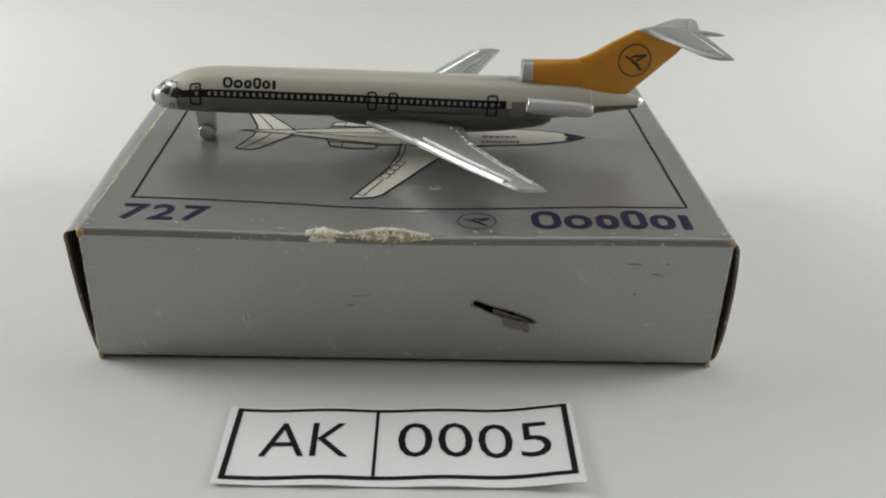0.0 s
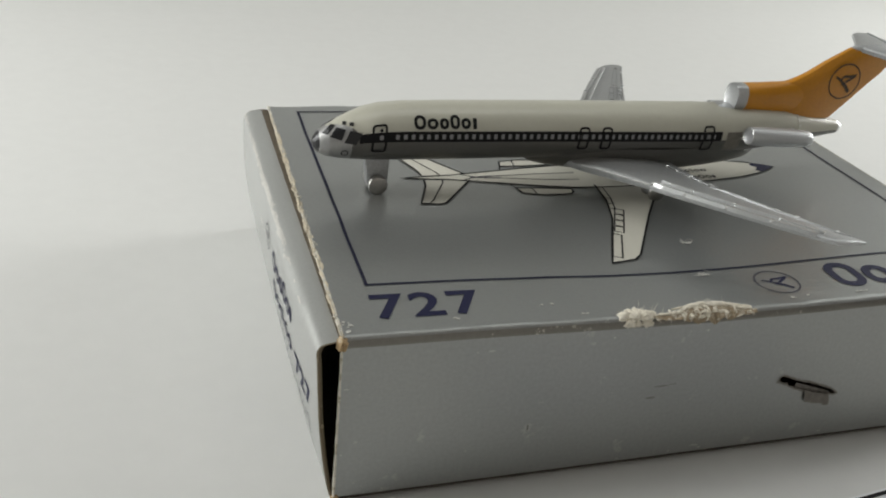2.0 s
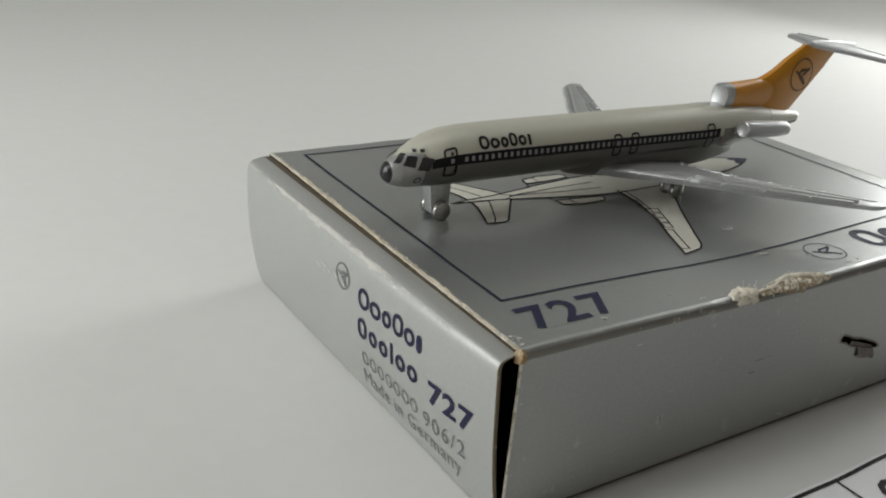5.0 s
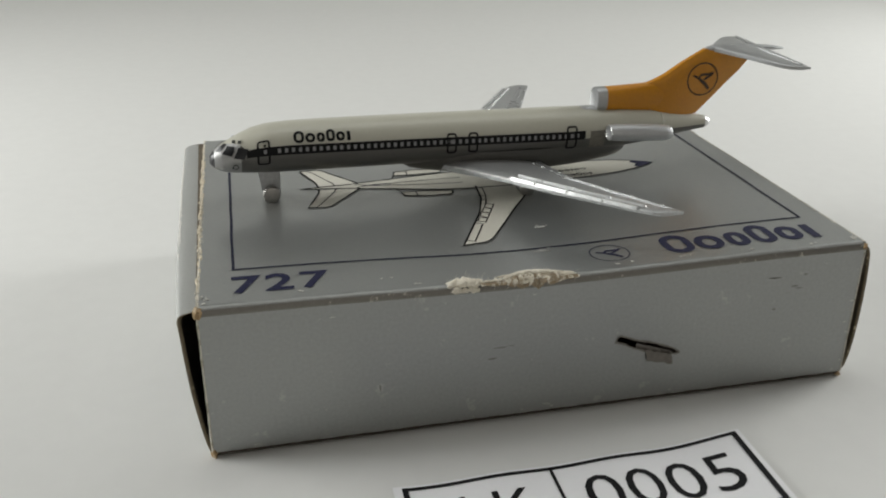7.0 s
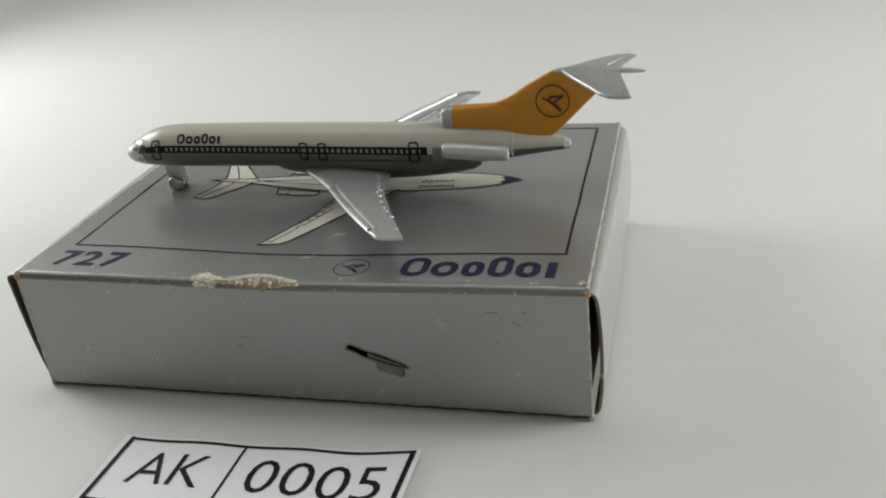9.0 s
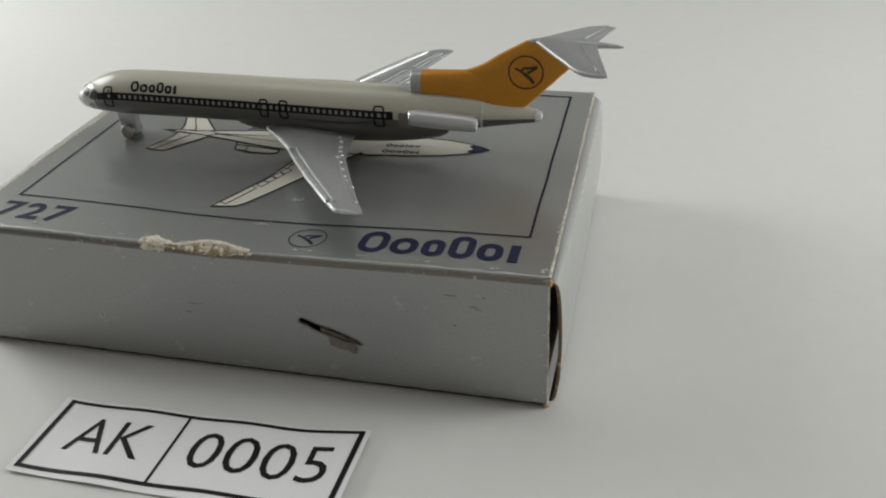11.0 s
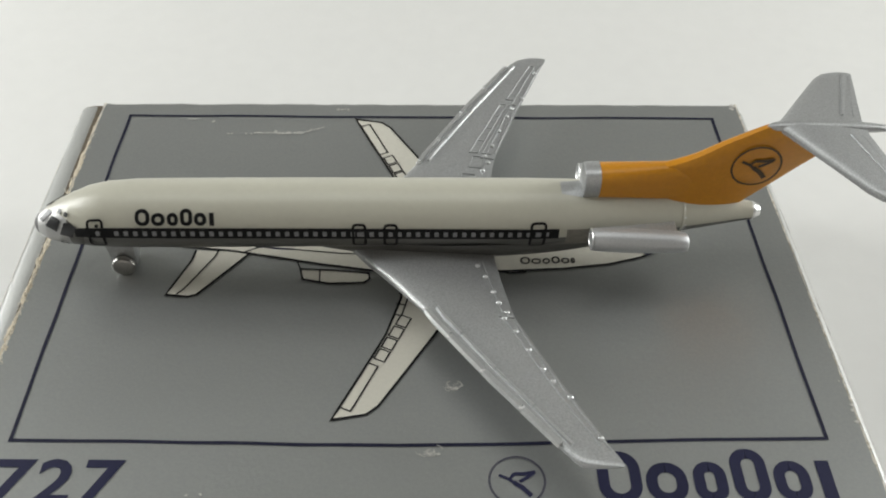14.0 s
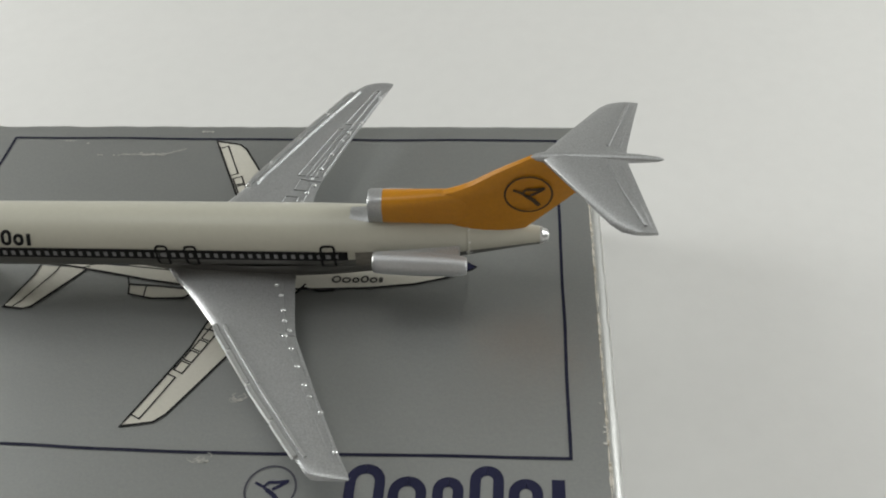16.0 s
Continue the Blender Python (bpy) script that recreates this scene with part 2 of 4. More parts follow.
def lettering(words, height, width, fn, bold=0.0, slant=0.0, spacing=1.0):
    """The words in the built-in font, fitted to height and width in millimetres, mapped to places by fn(u, v)."""
    c = bpy.data.curves.new("writing", "FONT")
    c.body, c.size, c.offset, c.shear, c.space_character, c.resolution_u = words, 1.0, bold, slant, spacing, 3
    ob = new("writing", c)
    dg = bpy.context.evaluated_depsgraph_get()
    me = bpy.data.meshes.new_from_object(ob.evaluated_get(dg))
    bm = bmesh.new()
    bm.from_mesh(me)
    bpy.data.objects.remove(ob)
    bpy.data.meshes.remove(me)
    bpy.data.curves.remove(c)
    xs, ys = [v.co.x for v in bm.verts], [v.co.y for v in bm.verts]
    kx, ky = width / (max(xs) - min(xs)), height / (max(ys) - min(ys))
    x0, y0 = min(xs), min(ys)
    for v in bm.verts:
        v.co = fn((v.co.x - x0) * kx, (v.co.y - y0) * ky)
    return bm


# six plain rounded rings in the rhythm of the airline's word mark: start, end and height as shares of its size
WORDMARK = ((0.0, 0.185, 1.0), (0.203, 0.378, 0.76), (0.404, 0.545, 0.76), (0.571, 0.725, 1.0), (0.746, 0.90, 0.76), (0.925, 1.0, 0.76))


def word_blocks(parent, mat, u0, v0, width, height, fn, shares=WORDMARK, stroke=0.19):
    """Each block is a rounded ring of ink, or a short bar, laid on by fn(u, v)."""
    for a, b, h in shares:
        bm = bmesh.new()
        w = stroke * height
        x0, x1 = u0 + a * width + w / 2, u0 + b * width - w / 2
        y0, y1 = v0 + w / 2, v0 + h * height - w / 2
        if x1 - x0 < w:
            ribbon(bm, dense(((x0 + (b - a) * width / 4, y0 - w / 2), (x0 + (b - a) * width / 4, y1 + w / 2)), height / 8), (b - a) * width * 0.8, fn)
        else:
            ribbon(bm, rounded(x0, x1, y0, y1, 0.49 * min(x1 - x0, y1 - y0), 6), w, fn, True)
        part("print_block", bm, mat, parent)


def emblem(bm, cu, cv, r, fn, line, ring=True):
    """A plain ring with a few slanting strokes in it."""
    if ring:
        ribbon(bm, circle(cu, cv, r - line / 2, 44), line, fn, True)
    for k, pts in ((1.5, ((-0.62, 0.24), (-0.30, 0.08), (0.02, -0.16))), (2.3, ((-0.12, -0.06), (0.18, -0.28), (0.46, -0.60))),
                   (1.4, ((-0.26, 0.06), (-0.08, 0.30))), (1.8, ((-0.08, 0.27), (0.28, 0.27), (0.66, 0.34))), (1.7, ((0.60, 0.30), (0.32, 0.10), (0.08, -0.04)))):
        ribbon(bm, dense([(cu + u * r, cv + v * r) for u, v in pts], r / 6), line * k, fn)


GROUND = -0.35


# ---------------------------------------------------------------- the photo box: one white sheet with soft corners
def photo_sheet():
    L, R, B, F, H, r = -255.0, 288.0, 470.0, -120.0, 420.0, 34.0

    def profile():
        """Across: wall, cove, floor, cove, wall."""
        pts = [(L, H), (L, 250)]
        pts += [(L + r - r * math.cos(radians(a)), r - r * math.sin(radians(a))) for a in range(0, 91, 10)]
        pts += [(x0, 0.0) for x0 in (-150, -80, -40, 0, 40, 80, 150, 220)]
        pts += [(R - r + r * math.sin(radians(a)), r - r * math.cos(radians(a))) for a in range(0, 91, 10)]
        pts += [(R, 250), (R, H)]
        return pts

    bm = bmesh.new()
    pr = profile()
    ys = [F, -80, -50, -20, 0, 50, 100, 200, 300, B - r]
    rows = [[bm.verts.new((x, y, z)) for x, z in pr] for y in ys]
    for a in range(10, 91, 10):
        y, lift = B - r + r * math.sin(radians(a)), r - r * math.cos(radians(a))
        rows.append([bm.verts.new((x, y, max(z, lift) if z < H else z)) for x, z in pr])
    rows.append([bm.verts.new((x, B, H)) for x, z in pr])
    for v in bm.verts:
        # the sides of the sheet run down towards the open front, shaped to dim reflections
        if v.co.z > r:
            v.co.z = r + (v.co.z - r) * min(1.0, max(0.0, (v.co.y + 90) / 90))
        v.co.z += GROUND
    for a, b in zip(rows, rows[1:]):
        for i in range(len(pr) - 1):
            bm.faces.new((a[i], a[i + 1], b[i + 1], b[i]))
    ob = part("ground", bm, SHEET)
    tagged(ob, "smooth white photo sheet with softly curved corners", "backdrop sheet", kind="structure")
    # unseen grey roof, added to hold back light from above
    bm = bmesh.new()
    box(bm, L - 2, R + 2, -330, B + 2, H + 4, H + 8)
    tagged(part("ceiling", bm, ROOF), "unseen grey roof added over the sheet to cut top light", "ceiling", kind="structure")

    # unseen table, added dark so less light bounces onto the box front
    bm = bmesh.new()
    box(bm, L - 2, R + 2, -330, F - 0.5, GROUND - 3, GROUND - 0.5)
    tagged(part("floor", bm, TABLE), "unseen brown table added in front of the sheet", "table top", kind="structure")
    # the front stays open to the room; dark walls added beside it dim reflections
    for name, x0, x1 in (("wall_west", L - 6, L - 2), ("wall_east", R + 2, R + 6)):
        bm = bmesh.new()
        box(bm, x0, x1, -334, 0, GROUND - 3, H + 4)
        tagged(part(name, bm, DARK_WALL), "unseen dark wall added beside the open front", "wall", kind="structure")


photo_sheet()

# ---------------------------------------------------------------- the card box
BX0, BX1, BD, TOP = -37.8, 37.6, 54.5, 17.7
carton = tagged(new("cardboard_box"), "worn silver cardboard toy box with navy print, torn front edge", "box")


def top_z(x, y):
    """The top sags between the ends, most near the crushed front edge."""
    stops = ((-1, 0.42), (0, 0.45), (4, 0.78), (9, 1.0), (16, 0.95), (28, 0.65), (42, 0.25), (54, 0.0), (60, 0.0))
    for a, b in zip(stops, stops[1:]):
        if y <= b[0]:
            k = (y - a[0]) / (b[0] - a[0])
            w = a[1] + (b[1] - a[1]) * k
            break
    return TOP - 1.0 * w * math.exp(-((x + 1.0) / 20.0) ** 2) + 0.05 * noise.noise((x * 0.08, y * 0.08, 3))


def on_print(h):
    return lambda u, v: (u, v, top_z(u, v) + h)


on_top = on_print(0.05)


def skew(x, y):
    """Both ends run slightly inwards towards the back."""
    return x - ((0.9 * max(0, x) + 0.75 * min(0, x)) / 37.4) * max(0, y) / 55.0


# top panel
T = 0.45
bm = bmesh.new()
R_F = 0.9
def top_at(u, v, drop=0.0):
    x, y = BX0 + (BX1 - BX0) * u, R_F + (BD - 2 * R_F) * v
    return (skew(x, y), y, top_z(x, y) - drop)


grid(bm, 60, 44, top_at)
part("top_panel", bm, CARD, carton)
bm = bmesh.new()
grid(bm, 40, 30, lambda u, v: top_at(0.004 + 0.992 * u, v, T))
part("top_board", bm, CARD_IN, carton, "brown inner side of the top")
# rubbed board edges of the top, at both ends
for x0, x1 in ((BX0 - 0.03, BX0 + 0.3), (BX1 - 0.3, BX1 + 0.03)):
    bm = bmesh.new()

    def edge(u, v, x0=x0, x1=x1):
        y = 0.4 + (BD - 0.8) * u
        a = v * 2 * math.pi
        rag = 0.10 * noise.noise((y * 0.9, x0, 0)) + 0.06 * noise.noise((y * 3.1, x0, 4))
        return (skew((x0 + x1) / 2, y) + (0.20 + rag) * math.cos(a), y, top_z(x0, y) - 0.17 + 0.2 * math.sin(a) + 0.04 * noise.noise((y * 2, 7, x0)))
    grid(bm, 120, 8, edge)
    part("board_edge", bm, CARD_EDGE, carton, "rubbed pale brown card edge")

# rounded folds along front and back, rubbed, a dark reflection put into their colour
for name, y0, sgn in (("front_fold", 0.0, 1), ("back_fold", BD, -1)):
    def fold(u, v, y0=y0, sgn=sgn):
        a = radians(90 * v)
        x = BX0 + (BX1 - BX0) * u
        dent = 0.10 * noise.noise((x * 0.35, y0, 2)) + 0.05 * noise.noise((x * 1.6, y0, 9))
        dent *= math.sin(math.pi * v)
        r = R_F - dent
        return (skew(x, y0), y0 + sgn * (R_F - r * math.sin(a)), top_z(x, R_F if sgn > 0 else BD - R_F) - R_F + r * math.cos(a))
    for tail, v0, v1, mat, words in (("", 0.52, 1.0, CARD_FOLD, "rubbed rounded fold, dark reflection put into its colour"), ("_middle", 0.26, 0.52, HALF_FOLD, "half-darkened upper part of the rubbed fold"), ("_rim", 0.0, 0.26, CARD, "")):
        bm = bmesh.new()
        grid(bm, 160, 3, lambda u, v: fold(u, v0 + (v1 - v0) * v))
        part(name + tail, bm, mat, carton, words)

# front panel with a torn slit
SLIT = ((7.4, 8.2), (7.5, 8.75), (8.0, 8.95), (8.9, 8.6), (9.7, 8.25), (10.6, 7.95), (11.6, 7.75), (12.6, 7.35), (13.7, 6.95), (14.9, 6.35), (15.4, 5.9),
        (15.0, 5.75), (14.3, 5.9), (13.6, 5.85), (12.8, 6.1), (12.0, 6.35), (11.2, 6.6), (10.3, 6.95), (9.4, 7.3), (8.6, 7.75), (7.9, 8.0))
SLIT = [(u + 0.10 * noise.noise((u * 3.1, v * 3.1, 4)), v + (0.16 if i > 45 else 0.06) * noise.noise((u * 4.7, v * 4.7, 8))) for i, (u, v) in enumerate(dense(SLIT, 0.2, True))]
bm = bmesh.new()
outer = dense(((BX0, 0.36), (BX1 - 0.2, 0.36), (BX1, 10.0)), 1.5)[:-1] + [(BX1 + (BX0 - BX1) * i / 160, top_z(BX1 + (BX0 - BX1) * i / 160, R_F) - R_F) for i in range(161)]
loops = []
for pts in (outer, SLIT):
    vs = [bm.verts.new((u, 0.0, v)) for u, v in pts]
    loops += [bm.edges.new((vs[i], vs[(i + 1) % len(vs)])) for i in range(len(vs))]
bmesh.ops.triangle_fill(bm, use_beauty=True, use_dissolve=False, edges=loops, normal=(0, -1, 0))
part("front_panel", bm, FRONT, carton, smooth=False)
bm = bmesh.new()
outer = dense(((BX0 + 0.1, 0.4), (BX1 - 0.4, 0.4), (BX1 - 0.1, 15.4), (BX0 + 0.1, 15.4)), 3, True)
loops = []
for pts in (outer, [(11.4 + (u - 11.4) * 1.15, 7.4 + (v - 7.4) * 1.3) for u, v in SLIT]):
    vs = [bm.verts.new((u, 0.4, v)) for u, v in pts]
    loops += [bm.edges.new((vs[k], vs[(k + 1) % len(vs)])) for k in range(len(vs))]
bmesh.ops.triangle_fill(bm, use_beauty=True, use_dissolve=False, edges=loops, normal=(0, -1, 0))
part("front_board", bm, CARD_IN, carton, "brown inner side of the front", False)
# upright edges of the front panel, rubbed to the bare card
for x0 in (BX0, BX1 - 0.12):
    bm = bmesh.new()
    grid(bm, 60, 6, lambda u, v, x0=x0: (x0 + (0.13 + 0.07 * noise.noise((u * 12, x0, 1))) * math.cos(v * 6.2832), 0.08 + 0.16 * math.sin(v * 6.2832), 0.4 + 16.25 * u))
    part("corner_edge", bm, CARD_EDGE, carton, "rubbed upright card edge")
# rounded fold that turns under the front, its colour darkened as contact shadow
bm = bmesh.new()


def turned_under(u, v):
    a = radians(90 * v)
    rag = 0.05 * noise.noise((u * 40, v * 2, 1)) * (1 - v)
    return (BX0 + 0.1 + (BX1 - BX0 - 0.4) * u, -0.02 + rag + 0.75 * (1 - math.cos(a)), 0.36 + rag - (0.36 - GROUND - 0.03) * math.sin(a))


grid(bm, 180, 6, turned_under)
part("bottom_edge", bm, UNDER, carton, "rubbed brown bottom fold, contact shadow put into its colour")
# crushed corners, worn to the bare card
for cx, cy, cz, r in ((BX0 + 0.05, 0.35, TOP - 0.7, 0.58), (BX0 + 0.15, 0.25, 0.1, 0.45), (BX1 - 0.15, 0.35, TOP - 0.7, 0.42), (BX1 - 0.3, 0.25, 0.05, 0.4)):
    bm = bmesh.new()
    bmesh.ops.create_icosphere(bm, subdivisions=3, radius=1.0)
    for v in bm.verts:
        k = r * (1 + 0.55 * noise.noise(v.co * 1.6 + Vector((cx, cy, cz))) + 0.25 * noise.noise(v.co * 4.5 + Vector((cz, cx, 0))))
        v.co = Vector((cx, cy, cz)) + Vector((v.co.x * 0.8, v.co.y, v.co.z * 1.25)) * k
    part("crushed_corner", bm, CORNER, carton, "crushed corner worn to brown card")
# lip and hanging scrap of the slit
bm = bmesh.new()
ribbon(bm, dense(SLIT, 0.2, True), 0.2, lambda u, v: (u, -0.03 + 0.02 * noise.noise((u * 3, v * 3, 0)), v), True, 0.5)
part("torn_lip", bm, TORN_CARD, carton, "frayed dark lip of the slit")
bm = bmesh.new()
grid(bm, 6, 5, lambda u, v: (11.1 + 3.3 * u + 0.2 * v, -0.06 - 0.22 * math.sin(v * 2.2), 6.75 - 0.95 * u - (1.4 - 0.2 * u + 0.35 * noise.noise((u * 4, 1, 1))) * v))
part("hanging_scrap", bm, TORN_CARD, carton, "folded scrap hanging from the slit")
bm = bmesh.new()
grid(bm, 24, 8, lambda u, v: (10.0 + 4.6 * u, 0.24 + 0.16 * noise.noise((u * 9, v * 3, 2)), 7.6 - 1.6 * u + (v - 0.95) * (0.9 + 0.25 * noise.noise((u * 7, v, 6)))))
part("torn_board", bm, TORN_CARD, carton, "torn grey board inside the slit", False)
# back panel, bottom panel
bm = bmesh.new()
box(bm, BX0, BX1 - 0.9, BD - T, BD, -0.1, TOP - R_F)
part("back_panel", bm, CARD, carton)
bm = bmesh.new()
box(bm, BX0, BX1 - 0.9, 2.2, BD, GROUND, 0.15, 0.15)
part("bottom_panel", bm, CARD_IN, carton, "brown bottom board")

# end flaps, bowed outwards and tucked in under the top
def end_flap(side, prof, y0, y1):
    prof = [Vector(p) for p in prof]
    n = len(prof) - 1

    def at(v):
        i = min(int(v * n), n - 1)
        k = v * n - i
        p = [prof[max(0, min(n, j))] for j in (i - 1, i, i + 1, i + 2)]
        return 0.5 * ((2 * p[1]) + (p[2] - p[0]) * k + (2 * p[0] - 5 * p[1] + 4 * p[2] - p[3]) * k * k + (3 * p[1] - p[0] - 3 * p[2] + p[3]) * k ** 3)

    def outer(u, v, inset=0.0):
        p = at(v)
        y = y0 + (y1 - y0) * u
        bow = 0.25 * math.sin(math.pi * u) * math.sin(math.pi * min(1, v * 1.3))
        rag = 0.05 * noise.noise((y * 0.5, v * 6, side))
        pull = 0.5 * math.exp(-(y - y0) / 5.0) * math.sin(math.pi * min(1.0, v * 1.4)) if side < 0 else 0.0
        return (p.x + side * (bow + rag - inset - pull), y, p.y)

    bm = bmesh.new()
    grid(bm, 40, 24, outer)
    fl = part("end_flap", bm, FLAP, carton)
    bm = bmesh.new()
    grid(bm, 20, 24, lambda u, v: outer(u, v, 0.4))
    part("flap_lining", bm, CARD_IN, fl, "dark inner side of the flap")
    for u in (0.0, 1.0):
        bm = bmesh.new()
        grid(bm, 36, 6, lambda a, b, u=u: (Vector(outer(u, a, 0.2)) + Vector((0.21 * math.cos(b * 2 * math.pi), 0.12 * math.sin(b * 2 * math.pi), 0))))
        part("flap_edge", bm, FLAP_EDGE, fl, "rubbed brown card edge")
    # rubbed streaks on the fold at the top
    bm = bmesh.new()
    for i in range(230 if side < 0 else 60):
        u = min(0.97, max(0.01, random.gauss(0.58, 0.17)))
        ln = random.uniform(0.004, 0.034)
        v = random.gauss(0.64, 0.016)
        w = random.uniform(0.008, 0.026)
        q = [outer(a, b, -0.07) for a, b in ((u, v), (u + ln, v + random.uniform(-0.01, 0.01)), (u + ln, v + w), (u + ln * 0.3, v + w * 1.3))]
        bm.faces.new([bm.verts.new(p) for p in q])
    tagged(part("fold_wear", bm, FLAKE, fl, "pale rubbed streaks along the fold"), kind="stuff")
    return fl, outer


left_flap, left_at = end_flap(-1, [(-37.9, -0.25), (-38.45, 0.8), (-39.2, 4.0), (-39.8, 8.0), (-40.1, 12.0), (-40.15, 15.0), (-40.05, 16.2), (-39.6, 16.85), (-38.8, 17.12), (-37.9, 17.2), (-36.5, 17.0)], 0.5, 54.0)
right_flap, right_at = end_flap(1, [(38.05, 0.45), (38.45, 1.2), (38.85, 4.0), (39.0, 8.0), (38.95, 12.0), (38.75, 15.2), (38.5, 16.4), (38.1, 16.9), (37.5, 17.05), (36.2, 16.75)], 0.5, 53.5)
# the right flap follows the skewed end
for o in (right_flap, *right_flap.children):
    for v in o.data.vertices:
        v.co.x -= 0.0009 * v.co.y / 0.055

# ---- print on the top
FRAME = (-34.0, 34.0, 8.45, 51.7)


def wavy(u, v):
    return on_top(u + 0.10 * noise.noise((u * 0.15, v * 0.15, 1)), v + 0.16 * noise.noise((u * 0.12, v * 0.12, 5)))


bm = bmesh.new()
x0, x1, y0, y1 = FRAME
ribbon(bm, dense(((x0, y0), (x1, y0), (x1 - 0.7, y1 - 0.3), (x0 + 0.45, y1)), 1.0, True), 0.32, wavy, True, 0.05)
part("printed_frame", bm, FRAME_INK, carton, "navy printed border line")
part("printed_number", lettering("727", 4.1, 10.2, lambda u, v: on_top(-34.3 + u + 0.02 * v, 2.6 + v), 0.022, 0.0, 1.15), NAVY, carton, "navy printed number 727")
word_blocks(carton, NAVY, 14.4, 2.6, 19.1, 4.9, on_top)
bm = bmesh.new()
emblem(bm, 7.85, 4.9, 2.35, on_top, 0.18, False)
mark = part("printed_emblem", bm, NAVY, carton, "navy printed strokes of an emblem")
bm = bmesh.new()
ribbon(bm, circle(7.85, 4.9, 2.26, 44), 0.19, on_top, True)
part("ring", bm, RINGPRINT, mark, "dull navy printed ring")

# ---- the jet drawn on the top, nose towards the right end
AX = 31.0


def mirrored(pts):
    return [(u, 2 * AX - v) for u, v in pts]


WING = [(7.0, 28.6), (1.4, 20.5), (-3.7, 12.4), (-4.7, 11.5), (-7.7, 10.9), (-3.3, 20.2), (-2.0, 24.5), (-1.7, 28.6)]
TAILW = [(-17.0, 30.2), (-21.4, 24.6), (-22.2, 24.3), (-24.3, 24.5), (-22.6, 29.0), (-22.4, 30.4)]
HULL = [(24.7, 31.0), (23.6, 30.3), (21.5, 29.4), (18.5, 28.6), (14.0, 28.1), (8.0, 27.9), (0.0, 27.9), (-5.0, 28.1), (-10.0, 28.8), (-15.0, 29.7), (-19.0, 30.4), (-25.0, 31.0)]
ENG = [(-11.9, 28.1), (-11.6, 26.8), (-9.0, 26.3), (-5.6, 26.5), (-5.1, 27.0), (-5.2, 27.7), (-8.5, 28.0)]
hull_full = HULL + mirrored(HULL)[::-1][1:-1]


def printed(name, pts, h, mat=IVORY):
    bm = bmesh.new()
    fill(bm, pts, on_print(h), 2.5)
    part(name, bm, mat, carton)


LN = on_print(0.085)


def line(pts, w, closed=False, ink=BLACK):
    bm = bmesh.new()
    ribbon(bm, dense(pts, 1.2, closed), w, LN, closed)
    part("print_line", bm, ink, carton)


for pts in (WING, mirrored(WING)):
    printed("printed_wing", pts, 0.045)
    line(pts, 0.235)
for pts in (TAILW, mirrored(TAILW)):
    printed("printed_tailplane", pts, 0.045)
    line(pts, 0.235)
for pts in (ENG, mirrored(ENG)):
    printed("printed_engine", pts, 0.045)
    line(pts, 0.22, True)
printed("printed_hull", hull_full, 0.06)
line(hull_full, 0.235, True)
for flip in (False, True):
    def both(pts):
        return mirrored(pts) if flip else pts
    # flap lines and boxes along the trailing edge of the drawn wing
    line(both([(-7.0, 12.2), (-6.1, 11.8), (-3.9, 16.6), (-4.8, 17.0)]), 0.16)
    line(both([(-1.9, 22.4), (-1.2, 25.2), (-1.0, 28.0)]), 0.16)
    for i in range(4):
        u, v = -4.3 + 0.62 * i, 17.5 + 1.3 * i
        line(both([(u, v), (u + 0.95, v - 0.42), (u + 1.45, v + 0.68), (u + 0.5, v + 1.1)]), 0.15, True)
    for i in range(3):
        u, v = -1.8 + 0.25 * i, 22.6 + 1.3 * i
        line(both([(u - 0.9, v), (u + 0.1, v - 0.2)]), 0.16)
    line(both([(-23.3, 24.6), (-22.7, 25.3), (-20.4, 29.6), (-20.2, 30.4)]), 0.16)
    line(both([(-10.0, 28.0), (-9.9, 26.4)]), 0.14)
    # the drawn fin: two lines that cross behind and run apart forwards
    line(both([(-17.6, 31.75), (-16.1, 31.0), (-12.0, 30.62), (-8.0, 30.25), (-3.0, 30.1)]), 0.15)
    line(both([(-16.6, 31.15), (-14.8, 30.8), (-12.8, 30.72)]), 0.22, False, NAVY)
    line(both([(-12.3, 29.05), (-11.95, 28.2)]), 0.16)
    line(both([(6.6, 28.2), (8.6, 27.6), (10.2, 27.75)]), 0.22)
bm = bmesh.new()
tip = [(24.7, 31.0), (23.6, 30.3), (22.3, 29.75), (21.6, 30.2), (22.4, 31.0)]
bm.faces.new([bm.verts.new(on_print(0.10)(u, v)) for u, v in tip + mirrored(tip)[1:-1][::-1]])
part("drawing_nose", bm, NAVY, carton, "navy printed nose")
word_blocks(carton, BLACK, 9.7, 28.75, 5.4, 0.95, on_print(0.10))
word_blocks(carton, BLACK, 9.9, 30.6, 5.0, 0.95, on_print(0.10), ((0.0, 0.15, 1.0), (0.19, 0.33, 0.74), (0.37, 0.51, 0.74), (0.55, 0.60, 1.0), (0.645, 0.79, 0.74), (0.83, 0.98, 0.74)))

# ---- print on the left end flap


def on_flap(y, z):
    best = min(range(400), key=lambda i: abs(left_at(0.5, i / 500)[2] - z))
    p = left_at(min(1, max(0, (y - 0.9) / 53.6)), best / 500)
    return (p[0] - 0.07, y, z)


def flap_line(y_start, z_base, rise=0.05):
    return lambda u, v: on_flap(y_start - u, z_base + v + rise * u)


